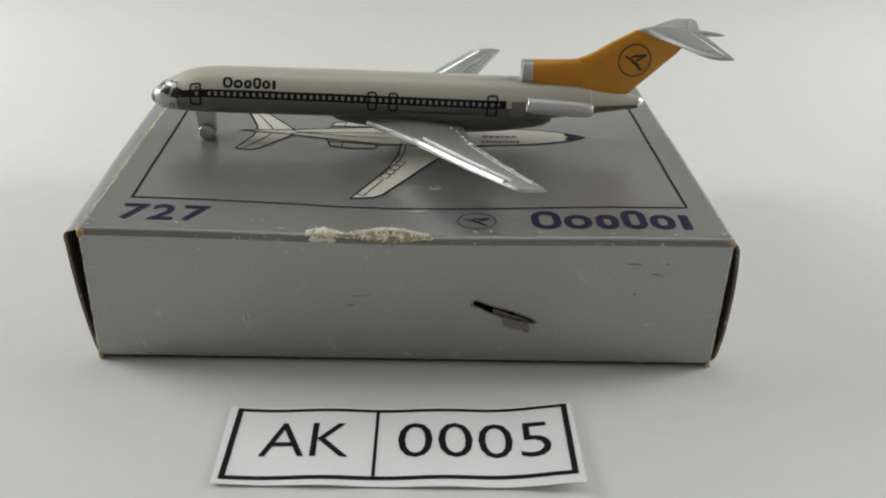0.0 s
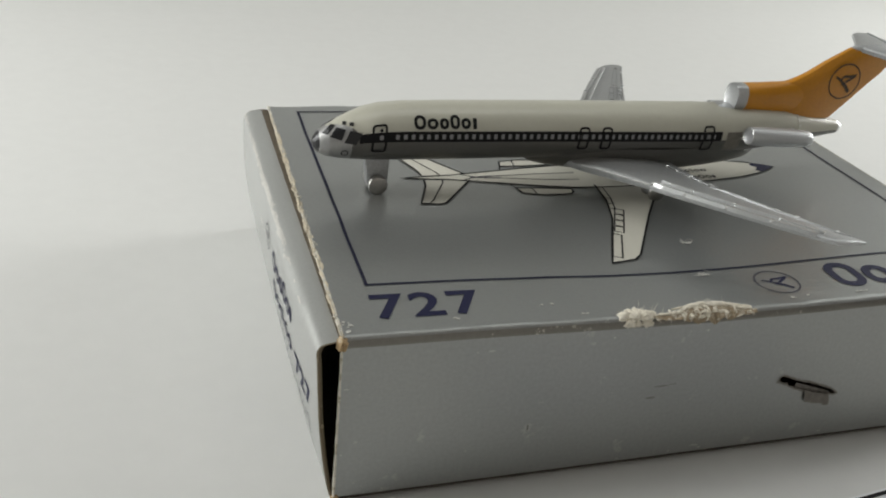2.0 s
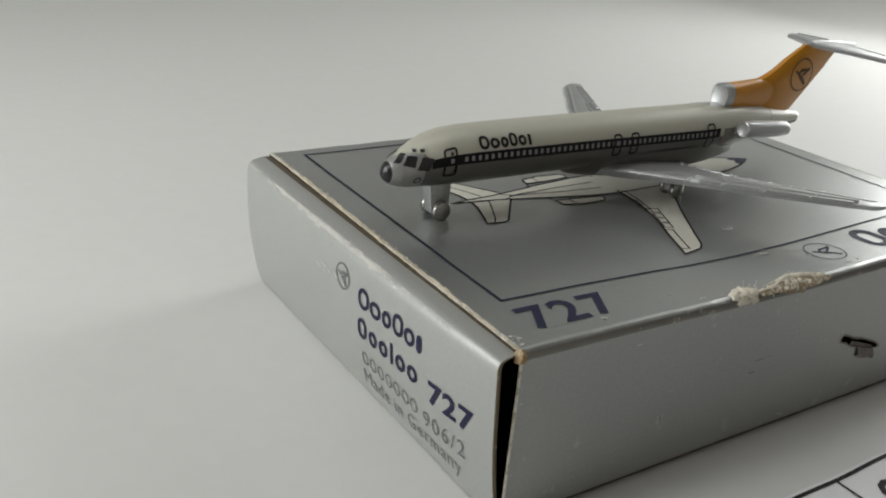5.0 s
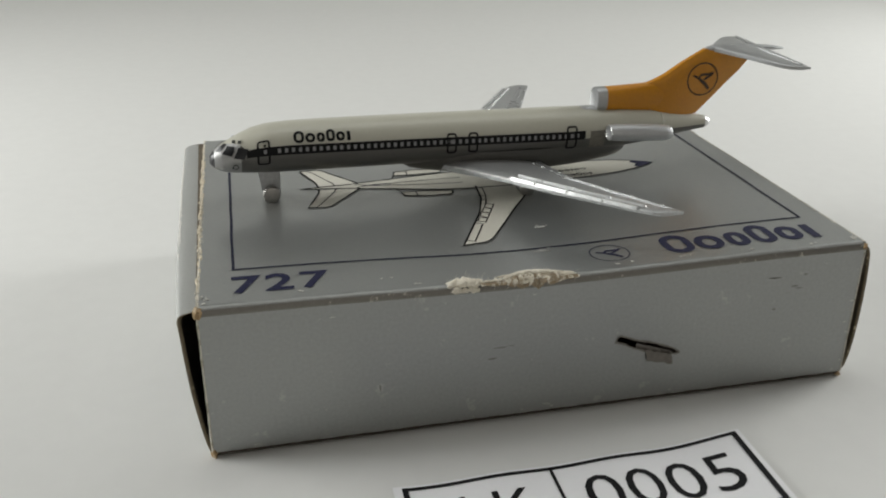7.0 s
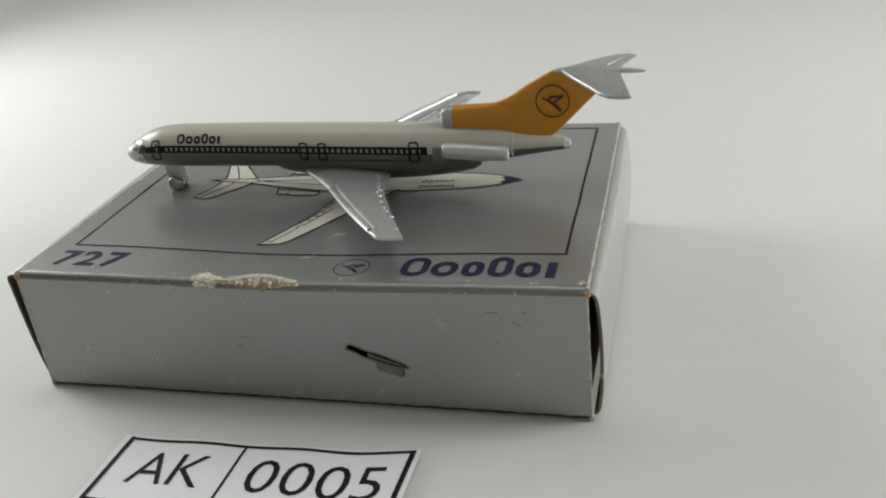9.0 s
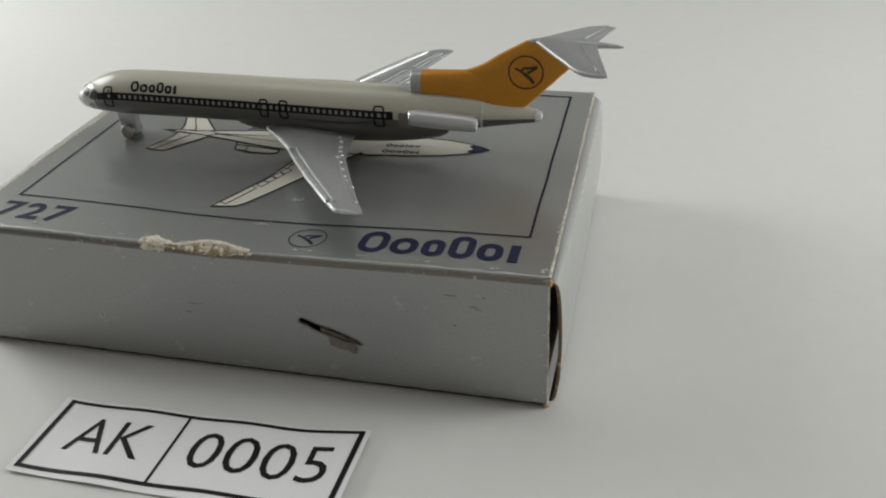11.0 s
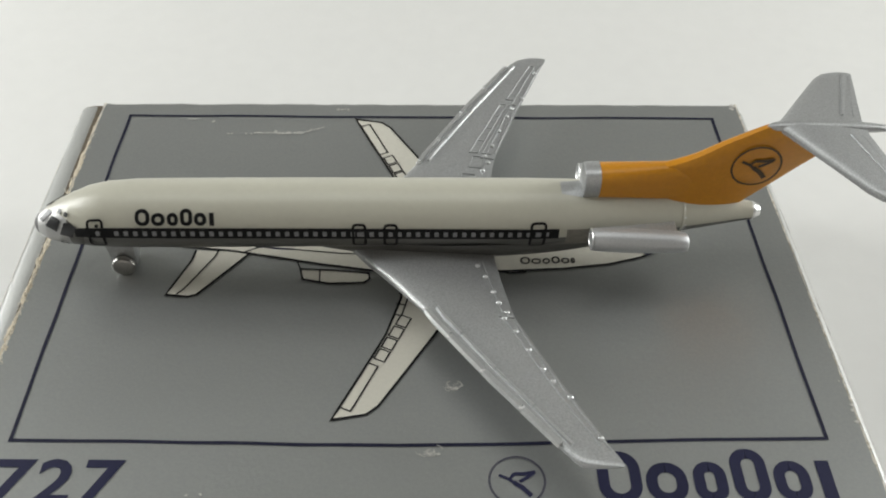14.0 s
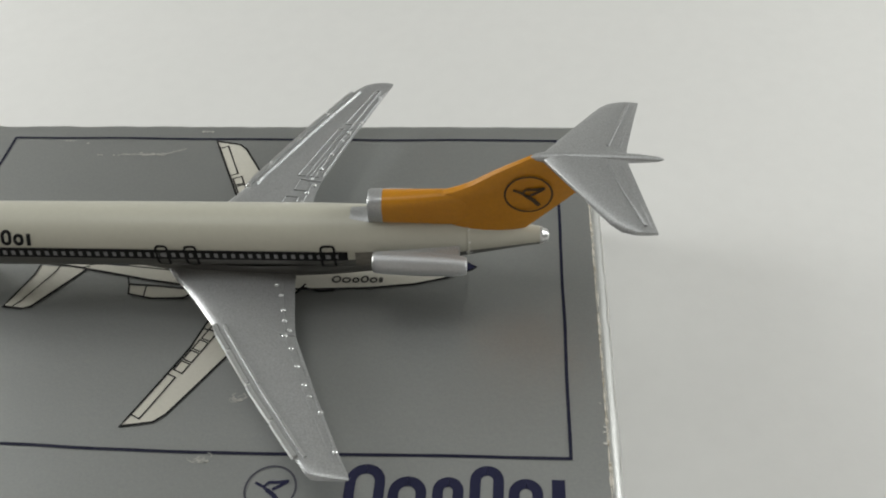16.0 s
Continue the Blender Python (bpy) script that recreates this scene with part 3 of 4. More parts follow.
word_blocks(left_flap, NAVY, 0, 0, 12.2, 2.4, flap_line(23.6, 11.2, 0.06))
word_blocks(left_flap, NAVY, 0, 0, 11.9, 2.4, flap_line(23.7, 7.7, 0.04), ((0.0, 0.15, 1.0), (0.19, 0.33, 0.74), (0.37, 0.51, 0.74), (0.55, 0.60, 1.0), (0.645, 0.79, 0.74), (0.83, 0.98, 0.74)))
part("flap_number", lettering("727", 2.5, 7.0, flap_line(10.1, 7.5, 0.06), 0.03, 0, 1.1), NAVY, left_flap, "navy printed number 727")
word_blocks(left_flap, GREYPRINT, 0, 0, 11.3, 1.6, flap_line(23.4, 4.6, 0.0), tuple((i / 7 + 0.02, i / 7 + 0.125, 1.0) for i in range(7)), 0.12)
part("flap_order_number", lettering("906/2", 1.8, 6.9, flap_line(11.3, 4.15, 0.06), 0.0, 0, 1.15), GREYPRINT, left_flap, "small grey printed order number")
part("flap_origin", lettering("Made in Germany", 2.3, 18.2, flap_line(23.4, 1.5, 0.0), 0.0, 0, 1.1), GREYPRINT, left_flap, "small grey printed line")
bm = bmesh.new()
emblem(bm, 0, 0, 1.5, flap_line(27.05, 13.1), 0.2)
part("flap_emblem", bm, GREYPRINT, left_flap, "grey ring emblem")
bm = bmesh.new()
for i in range(16):
    y, z = 29.5 + random.uniform(-1.5, 4), 12.2 + random.uniform(-0.5, 0.4)
    pts = [on_flap(y + a, z + b) for a, b in ((0, 0), (0.5, 0.1), (0.6, 0.3), (0.1, 0.2))]
    bm.faces.new([bm.verts.new(p) for p in pts])
tagged(part("flap_wear", bm, FLAKE, left_flap, "pale scratches"), kind="stuff")

# ---- damage: torn fibres on the front edge, chips and rubbed spots on the top


def scraps(name, spots, mat, label, parent=carton):
    """Small ragged flakes lying on the top: centre, size and count."""
    bm = bmesh.new()
    for cx, cy, sx, sy, n in spots:
        for i in range(n):
            x, y = cx + random.gauss(0, sx * 0.5), cy + random.gauss(0, sy * 0.5)
            r = random.uniform(0.08, 0.24)
            k = random.randint(5, 8)
            z = top_z(x, y) + 0.04 + random.uniform(0, 0.05)
            a0 = random.uniform(0, 6)
            pts = [(x + r * random.uniform(0.4, 1.5) * math.cos(a0 + 6.283 * j / k), y + r * random.uniform(0.3, 1.0) * math.sin(a0 + 6.283 * j / k)) for j in range(k)]
            solid_outline(bm, pts, lambda u, v, h, z=z: (u, v, z - 0.04 + h), 0.06)
    return tagged(part(name, bm, mat, parent, label, False), kind="stuff")


scraps("print_wear", [(3.0, 14.4, 0.7, 0.5, 3), (0.7, 7.6, 0.9, 0.4, 3), (-15.0, 48.7, 1.6, 0.3, 3), (-18.0, 48.6, 2.4, 0.15, 4), (-24.5, 50.6, 1.5, 0.3, 2), (-21.5, 48.6, 0.5, 0.2, 2),
                        (-9, 52.9, 1.0, 0.2, 4), (-18.2, 3.4, 0.5, 0.4, 2), (-15.0, 1.6, 0.6, 0.2, 2), (-37, 2.0, 0.7, 0.7, 8), (-27, 2.0, 1.0, 0.5, 2), (7.6, 1.7, 0.3, 0.12, 2), (9.2, 1.8, 0.3, 0.12, 2),
                        (15.8, 1.6, 1.0, 0.14, 5), (23.5, 1.3, 1.0, 0.2, 3), (31, 1.2, 1.0, 0.2, 3), (36.8, 1.4, 0.5, 0.6, 10), (37.1, 12, 0.2, 3, 6), (36.2, 53.6, 0.5, 0.5, 6)], FLAKE, "pale chips where the print has come off")



def clump(bm, cx, cy, cz, rx, ry, rz, rough=0.5, sub=3):
    """A fluffy lump of torn paper."""
    made = bmesh.ops.create_icosphere(bm, subdivisions=sub, radius=1.0)
    for v in made["verts"]:
        p = v.co + Vector((cx * 1.7, cy * 2.3, cz))
        k = 1 + rough * noise.noise(p * 1.5) + rough * 0.7 * noise.noise(p * 3.7) + rough * 0.4 * noise.noise(p * 8.0)
        v.co = Vector((cx + v.co.x * rx * k, cy + v.co.y * ry * k, cz + v.co.z * rz * k))


def strand(bm, p, d, width, steps, step, curl, floor=True):
    """A curled thread of three-sided section."""
    turn = Vector((random.gauss(0, 1), random.gauss(0, 1), random.gauss(0, 1))).normalized()
    prev = None
    for s in range(steps):
        w = width * (1 - 0.5 * s / steps)
        ring = [bm.verts.new(p + Vector(o) * w) for o in ((1, 0, 0), (-0.4, 0.8, 0.4), (-0.3, -0.7, 0.7))]
        if prev:
            for j in range(3):
                bm.faces.new((prev[j], prev[(j + 1) % 3], ring[(j + 1) % 3], ring[j]))
        prev = ring
        p = p + d * step
        d = (Matrix.Rotation(curl, 3, turn) @ d + Vector((random.gauss(0, 0.12), random.gauss(0, 0.12), random.gauss(-0.03, 0.12)))).normalized()
        if floor and p.y > 0.4:
            p.z = max(p.z, top_z(p.x, p.y) + 0.03)


def torn_fibres():
    def arch(x):
        return 0.25 * max(0.0, 1 - abs((x + 3.2) / 5.4) ** 3) + 0.75 * max(0.0, 1 - abs((x + 2.6) / 3.4) ** 2.4)

    # the short tuft and the ball of paper at the far end of the tear
    bm = bmesh.new()
    for i in range(9):
        x = -11.7 + 3.2 * (i + random.random() * 0.6) / 9
        h = math.sin(math.pi * (x + 12.1) / 3.9)
        clump(bm, x, 0.55 + 0.55 * h * random.random(), top_z(x, 1) - 0.15 + 0.15 * h, random.uniform(0.45, 0.7), 0.42 + 0.3 * h, 0.22 + 0.26 * h, 0.38)
    for i in range(6):
        x = random.uniform(-11.4, -8.8)
        clump(bm, x, 0.12, top_z(x, 1) - random.uniform(0.35, 0.75), random.uniform(0.35, 0.6), 0.2, random.uniform(0.22, 0.36), 0.4)
    for x, y, dz, r in ((1.5, 0.75, -0.05, 0.52), (2.1, 0.45, -0.28, 0.42), (0.7, 0.95, 0.02, 0.42), (-1.4, 1.40, 0.12, 0.38), (-2.0, 1.25, 0.14, 0.36)):
        clump(bm, x, y, top_z(x, 1) + dz, r * 1.3, r * 0.7, r * 0.55, 0.4)
    for i in range(22):
        x = random.gauss(-2.6, 1.0)
        k = arch(x)
        clump(bm, x, random.uniform(-0.1, 0.3 + 1.1 * k), top_z(x, 1) + random.uniform(-0.35, 0.35) * k + 0.05, random.uniform(0.16, 0.34), random.uniform(0.14, 0.26), random.uniform(0.12, 0.24), 0.7)
    part("torn_paper_tuft", bm, FIBRE, carton, "tuft of cream paper on the torn edge")

    # the lifted paper, hanging in ripples from its rolled rim down over the edge
    def torn(u, v):
        x = -8.6 + 10.9 * u
        k = arch(x)
        rip = 0.16 * noise.noise((x * 1.5, v * 1.6, 3)) + 0.09 * noise.noise((x * 4.0, v * 3.0, 8)) + 0.05 * noise.noise((x * 9.0, v * 8.0, 1))
        lower = (0.18 + 1.05 * k) * (0.75 + 0.5 * noise.noise((x * 1.1, 5, 2))) + 0.12 * noise.noise((x * 5.0, 2, 2))
        y = (0.30 + 1.05 * k) * (1 - v) ** 1.1 - 0.22 * v
        z = top_z(x, 1) + 0.14 + 0.14 * k + 0.12 * k * math.sin(math.pi * v) - 0.05 * (1 - k) + rip * (0.3 + 0.7 * math.sin(math.pi * v)) - max(0.0, lower) * v ** 1.6
        return (x, y - rip * v * 0.6, z)

    bm = bmesh.new()
    grid(bm, 150, 16, torn)
    part("torn_paper_edge", bm, TORN_SHEET, carton, "rippled brown and cream paper torn up along the edge", False)
    bm = bmesh.new()

    def rim(u, v):
        x = -8.9 + 11.0 * u
        k = arch(x)
        r = (0.13 + 0.10 * k + 0.09 * noise.noise((x * 0.9, 3, 1)) + 0.05 * noise.noise((x * 3.5, 7, 1))) * min(1.0, 12 * u, 12 * (1 - u) + 0.1)
        a = 6.2832 * v
        crumple = 1 + 0.35 * noise.noise((x * 3.0, math.cos(a) * 1.2, math.sin(a) * 1.2))
        wander = 0.20 * noise.noise((x * 0.8, 1, 6)) + 0.08 * noise.noise((x * 2.9, 1, 6))
        return (x, 0.30 + 1.08 * k + wander + r * crumple * 1.3 * math.cos(a), top_z(x, 1) + 0.12 + 0.22 * k + r * crumple * math.sin(a))
    grid(bm, 170, 10, rim)
    # a long curl and a few short ones over the rim
    for x0, x1, y0, y1, r in ((-6.6, -3.0, 0.95, 1.6, 0.15), (-0.9, 1.0, 1.5, 0.8, 0.12), (-4.4, -3.7, 1.5, 0.2, 0.16), (-2.9, -2.6, 1.6, 0.3, 0.13), (-6.9, -6.6, 0.9, 0.05, 0.14), (-0.2, 0.2, 1.2, 0.1, 0.14)):
        def curl(u, v, x0=x0, x1=x1, y0=y0, y1=y1, r=r):
            x, y = x0 + (x1 - x0) * u, y0 + (y1 - y0) * u
            a = 6.2832 * v
            q = r * (0.35 + 0.65 * math.sin(math.pi * (0.08 + 0.84 * u))) * (1 + 0.3 * noise.noise((x * 3, y * 3, math.cos(a))))
            drop = 0.7 * max(0.0, 0.6 - y) if abs(x1 - x0) < 0.8 else 0.0
            return (x + q * math.cos(a) * (0.8 if drop else 0.3), y + q * math.cos(a) * 0.8, top_z(x, 1) + 0.26 - drop + q * math.sin(a))
        grid(bm, 26, 8, curl)
    part("torn_paper_rim", bm, FIBRE, carton, "rolled cream rim of the torn paper")
    # fine threads
    bm = bmesh.new()
    for i in range(300):
        x = random.choice((random.gauss(-10.1, 0.9), random.gauss(-2.2, 1.7), random.uniform(-8, 2)))
        if not -12.4 < x < 2.4:
            continue
        y = random.uniform(0.0, 0.7 + 1.3 * (arch(x) if x > -8 else 0.5))
        z = top_z(x, y) + (random.uniform(0.1, 0.35) if y > 0.5 else random.uniform(-0.7, 0.15))
        way = Vector((random.gauss(0, 1), random.gauss(-0.1, 0.7), random.gauss(0.1, 0.4))).normalized()
        strand(bm, Vector((x, y - 0.1, z)), way, random.uniform(0.012, 0.03), random.randint(6, 12), random.uniform(0.07, 0.12), random.uniform(0.1, 0.6))
    tagged(part("paper_fuzz", bm, FIBRE, carton, "loose cream paper fibres"), kind="stuff")


def frayed_end():
    """Ragged pale paper along the worn left edge of the top."""
    bm = bmesh.new()
    for i in range(230):
        y = random.choice((random.uniform(1, 52), random.uniform(1, 52), random.gauss(16, 3.5), random.gauss(27, 3.0), random.gauss(37, 4.0)))
        if not 0.5 < y < 53:
            continue
        x = skew(BX0 + 0.08, y) + random.gauss(0, 0.09)
        clump(bm, x, y, top_z(BX0, y) - 0.06 + random.uniform(-0.08, 0.05), random.uniform(0.06, 0.20), random.uniform(0.3, 1.1), random.uniform(0.05, 0.11), 0.6, 2)
    tagged(part("board_fray", bm, TAN_FIBRE, carton, "frayed tan paper along the worn edge"), kind="stuff")
    bm = bmesh.new()
    for i in range(130):
        y = random.choice((random.uniform(2, 52), random.gauss(20, 4), random.gauss(36, 5)))
        strand(bm, Vector((skew(BX0 + 0.1, y) + random.gauss(0, 0.17), y, top_z(BX0, y) + 0.03)), Vector((random.gauss(0, 0.5), random.gauss(0, 1), random.uniform(0, 0.25))).normalized(), random.uniform(0.03, 0.07), 5, 0.09, 0.2, False)
    tagged(part("edge_fuzz", bm, FIBRE, carton, "pale loose fibres along the worn edge"), kind="stuff")


def scratches():
    """Curved pale scratches and a faint smear in the print."""
    bm = bmesh.new()
    for cx, cy, n, r in ((2.85, 14.5, 9, 0.75), (0.65, 7.75, 10, 0.9), (-14.0, 48.6, 3, 0.5)):
        for i in range(n):
            a0, a1, rr = random.uniform(0, 6.28), random.uniform(0.8, 2.4), r * random.uniform(0.35, 1.0)
            ox, oy = cx + random.gauss(0, 0.25), cy + random.gauss(0, 0.18)
            pts = [(ox + rr * math.cos(a0 + a1 * k / 8), oy + 0.6 * rr * math.sin(a0 + a1 * k / 8)) for k in range(9)]
            ribbon(bm, pts, random.uniform(0.05, 0.11), on_print(0.10), False, 0.4)
    for x0, x1, y, lift in ((-19.0, -15.2, 48.6, 0.0), (-16.4, -12.6, 48.4, 0.6), (-12.8, -11.2, 49.2, 0.5), (-27.0, -25.6, 51.0, 0.0)):
        pts = [(x0 + (x1 - x0) * k / 12, y + lift * (k / 12) ** 2 + 0.12 * noise.noise((x0 + k * 0.6, y, 2))) for k in range(13)]
        ribbon(bm, pts, 0.13, on_print(0.10), False, 0.6)
    tagged(part("scratch_wear", bm, FLAKE, carton, "curved pale scratches in the print"), kind="stuff")


frayed_end()
scratches()
torn_fibres()
# pale scuffs where the print is rubbed along the edges of the front
bm = bmesh.new()
for i in range(26):
    u = random.uniform(BX0 + 0.5, BX1 - 0.6)
    v = random.choice((0.45 + abs(random.gauss(0, 0.35)), 0.45 + abs(random.gauss(0, 0.35)), TOP - 2.1 - abs(random.gauss(0, 0.5))))
    if i % 4 == 0:
        u, v = random.choice((BX0 + 0.25 + abs(random.gauss(0, 0.2)), BX1 - 0.45 - abs(random.gauss(0, 0.2)))), random.uniform(1, 15)
    a, b = random.uniform(0.06, 0.35), random.uniform(0.03, 0.08)
    pts = [(u + a * math.cos(t) * random.uniform(0.5, 1.2), v + b * math.sin(t) * random.uniform(0.5, 1.2)) for t in [k * 0.7854 for k in range(8)]]
    bm.faces.new([bm.verts.new((p, -0.03, q)) for p, q in pts])
tagged(part("scuff_wear", bm, FLAKE, carton, "small pale scuffs"), kind="stuff")
# dark rubs and small marks on the front
bm = bmesh.new()
for u, v, a, b in ((-6.2, 9.3, 0.9, 0.10), (-7.1, 8.0, 0.55, 0.14), (26.4, 14.3, 1.1, 0.10), (29.0, 13.0, 0.5, 0.09), (30.2, 14.4, 0.4, 0.1), (29.6, 12.7, 0.7, 0.06), (-19.6, 6.0, 0.12, 0.5), (26.8, 10.2, 0.25, 0.15), (-4.9, 9.4, 0.5, 0.05)):
    pts = [(u + a * math.cos(t) * random.uniform(0.6, 1.1), v + b * math.sin(t) * random.uniform(0.6, 1.2)) for t in [i * 0.6283 for i in range(10)]]
    bm.faces.new([bm.verts.new((p, -0.03, q)) for p, q in pts])
tagged(part("rub_wear", bm, RUB, carton, "small dark rub marks"), kind="stuff")

# ---------------------------------------------------------------- the tag
tag = tagged(new("paper_tag"), "white paper tag with black frame and characters AK 0005", "paper tag")


def tag_z(u, v):
    k = max(0, (u - 6) / 13)
    return GROUND + 0.18 + 0.85 * k * k + 0.22 * math.sin(u * 0.24 + 0.6) ** 2 + 0.12 * max(0, -(u + 12) / 8)


def on_tag(h):
    return lambda u, v: (u, v, tag_z(u, v) + h)


TX0, TX1, TY0, TY1 = -20.1, 18.75, -22.1, -9.25
bm = bmesh.new()
grid(bm, 48, 8, lambda u, v: on_tag(0)(TX0 + (TX1 - TX0) * u, TY0 + (TY1 - TY0 + 0.7 * u - 0.3) * v))
grid(bm, 48, 8, lambda u, v: on_tag(-0.1)(TX0 + (TX1 - TX0) * u, TY0 + (TY1 - TY0 + 0.7 * u - 0.3) * v))
part("paper", bm, TAG, tag)
bm = bmesh.new()
A, B, C, D = (-18.9, -10.15), (17.9, -9.4), (17.75, -20.5), (-19.15, -21.15)
for p, q, w in ((A, B, 0.48), (B, C, 0.66), (D, C, 0.56), (A, D, 0.62)):
    ext = 0.27
    d = (Vector(q) - Vector(p)).normalized() * ext
    ribbon(bm, dense((tuple(Vector(p) - d), tuple(Vector(q) + d)), 1.0), w, on_tag(0.05 if (p, q) in ((A, B), (D, C)) else 0.06))
ribbon(bm, dense(((-3.35, -9.85), (-3.5, -20.8)), 1.0), 0.36, on_tag(0.055))
part("printed_border", bm, BLACK, tag, "black printed border and divider")


def tag_words(words, u0, v0, w, h):
    bm = lettering(words, h, w, lambda u, v: on_tag(0.05)(u0 + u, v0 + v), -0.004, 0, 1.0)
    return part("printed_letters", bm, BLACK, tag, "black printed characters " + words)


tag_words("AK", -15.9, -17.75, 9.6, 5.5)
tag_words("0005", -1.0, -17.65, 16.8, 5.7)

# ---------------------------------------------------------------- the toy jet
jet = tagged(new("toy_airplane"), "die-cast toy jet in cream and silver with amber tail", "toy airplane")
jet.matrix_basis = pose(-0.0006, 0.02950, -0.00079, 0.8, 1.0, 1.55)

# hull stations: x, radius, height of the centre
HULL_AT = ((-35.7, 0.12, 23.62), (-35.62, 0.48, 23.63), (-35.4, 0.82, 23.66), (-34.95, 1.24, 23.72), (-34.15, 1.72, 23.86), (-33.0, 2.14, 24.06), (-31.8, 2.48, 24.34), (-30.4, 2.82, 24.62), (-28.6, 3.06, 24.8), (-26.0, 3.18, 24.88), (-22.0, 3.22, 24.9),
           (-10.0, 3.22, 24.9), (0.0, 3.22, 24.85), (10.0, 3.20, 24.8), (15.0, 3.05, 24.85), (19.0, 2.75, 25.0), (23.0, 2.3, 25.05), (27.0, 1.62, 25.0), (30.0, 1.1, 24.95), (31.6, 0.85, 24.9), (32.2, 0.55, 24.9), (32.35, 0.1, 24.9))


def hull(x):
    pts = HULL_AT
    for i in range(len(pts) - 1):
        if x <= pts[i + 1][0] or i == len(pts) - 2:
            k = (x - pts[i][0]) / (pts[i + 1][0] - pts[i][0])
            k = min(1, max(0, k))
            a, b = pts[i], pts[i + 1]
            return a[1] + (b[1] - a[1]) * k, a[2] + (b[2] - a[2]) * k
    return pts[-1][1:]


def skin(x, deg, off=0.0, side=-1):
    """A place on the hull: deg up from the middle of its side."""
    r, z = hull(x)
    a = radians(deg)
    return (x, side * (r + off) * math.cos(a), z + (r + off) * math.sin(a))


def band(x):
    """Lower and upper edge of the window band, in degrees round the hull."""
    return -3.3 - 0.17 * (x + 9), 17.0 - 0.15 * (x + 9)


def paint_line(x):
    """Where the cream of the upper hull ends; on the nose it runs above the cockpit windows."""
    if x > -30.4:
        return band(x)[0] + 1
    if x > -31.1:
        return 2 + 24 * (-30.4 - x) / 0.7
    return min(90, 26 + 64 * (-31.1 - x) / 3.4)


def hull_piece(name, x0, x1, d0, d1, mat, label, nd, cap=False):
    xs = sorted({x0, x1} | {s[0] for s in HULL_AT if x0 < s[0] < x1} | {x0 + (x1 - x0) * i / 24 for i in range(25)})
    bm = bmesh.new()
    ends = [(paint_line(x) if d0 is None else d0, 180 - paint_line(x) if d1 is None else d1) for x in xs]
    if d0 is None and d1 == 361:
        ends = [(paint_line(x) + 360, 180 - paint_line(x)) for x in xs]
    rows = [[bm.verts.new(skin(x, p + (q - p) * j / nd)) for j in range(nd + 1)] for x, (p, q) in zip(xs, ends)]
    for a, b in zip(rows, rows[1:]):
        for j in range(nd):
            bm.faces.new((a[j], b[j], b[j + 1], a[j + 1]))
    bmesh.ops.remove_doubles(bm, verts=bm.verts, dist=0.001)
    return part(name, bm, mat, jet, label)


hull_piece("fuselage_top", -34.5, 31.4, None, None, CREAM, "cream upper fuselage", 40)
hull_piece("fuselage_belly", -31.9, 31.4, None, 361, BELLY, "silver lower fuselage with shade put into its colour", 36)
hull_piece("nose_cone", -35.05, -31.9, None, 361, NOSE, "silver nose", 48)
hull_piece("radome", -35.7, -35.05, 0, 360, SOOT, "black nose tip", 32)
hull_piece("tail_cone", 31.4, 32.35, 0, 360, BRIGHT, "bare metal tail end", 32)

# belly fairing under the wing
bm = bmesh.new()


def fairing(u, v):
    x = -11.5 + 31 * u
    k = max(0.0, math.sin(math.pi * u) ** 0.55)
    a = radians(-10 - 160 * v)
    return (x, -3.12 * (0.35 + 0.65 * k) * math.cos(a), 24.2 + (2.6 + 1.9 * k) * math.sin(a))


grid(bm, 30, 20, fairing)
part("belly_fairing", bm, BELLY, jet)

# window band, doors, word mark
for side in (-1, 1):
    bm = bmesh.new()

    def on_hull(x, d, off=0.05, side=side):
        return skin(x, d, off, side)
    def band_at(u, v):
        x = -31.2 + 43.9 * u
        lo, hi = band(x)
        return on_hull(x, lo + (hi - lo) * v)
    grid(bm, 60, 4, band_at)
    part("window_band", bm, BLACK, jet, "black band round the windows")

WX = [-27.3 + i * 0.845 for i in range(47)]
for x in WX:
    if min(abs(x + 5.5), abs(x + 2.7), abs(x - 11.0)) < 0.1:
        continue
    bm = bmesh.new()
    bm.faces.new([bm.verts.new(skin(u, v, 0.09)) for u, v in rounded(x - 0.20, x + 0.20, 0.27 * sum(band(x)) + 0.46 * band(x)[0], 0.27 * sum(band(x)) + 0.46 * band(x)[1], 0.12, 2)])
    part("window", bm, WINDOW, jet)


def door(x, w, d0, d1, lean=0.0):
    bm = bmesh.new()
    pts = [(u + lean * (v - 10) / 30, v) for u, v in rounded(x - w / 2, x + w / 2, d0 / 17.9, d1 / 17.9, 0.3, 4)]
    ribbon(bm, dense(pts, 0.25, True), 0.24, lambda u, v: skin(u, v * 17.9, 0.10), True)
    ob = part("door_outline", bm, BLACK, jet, "black printed door outline")
    bm = bmesh.new()
    bm.faces.new([bm.verts.new(skin(u, v * 17.9, 0.10)) for u, v in rounded(x - 0.2, x + 0.2, (0.27 * sum(band(x)) + 0.46 * band(x)[0]) / 17.9, (0.27 * sum(band(x)) + 0.46 * band(x)[1]) / 17.9, 0.1, 2)])
    part("door_window", bm, WINDOW, ob)
    return ob


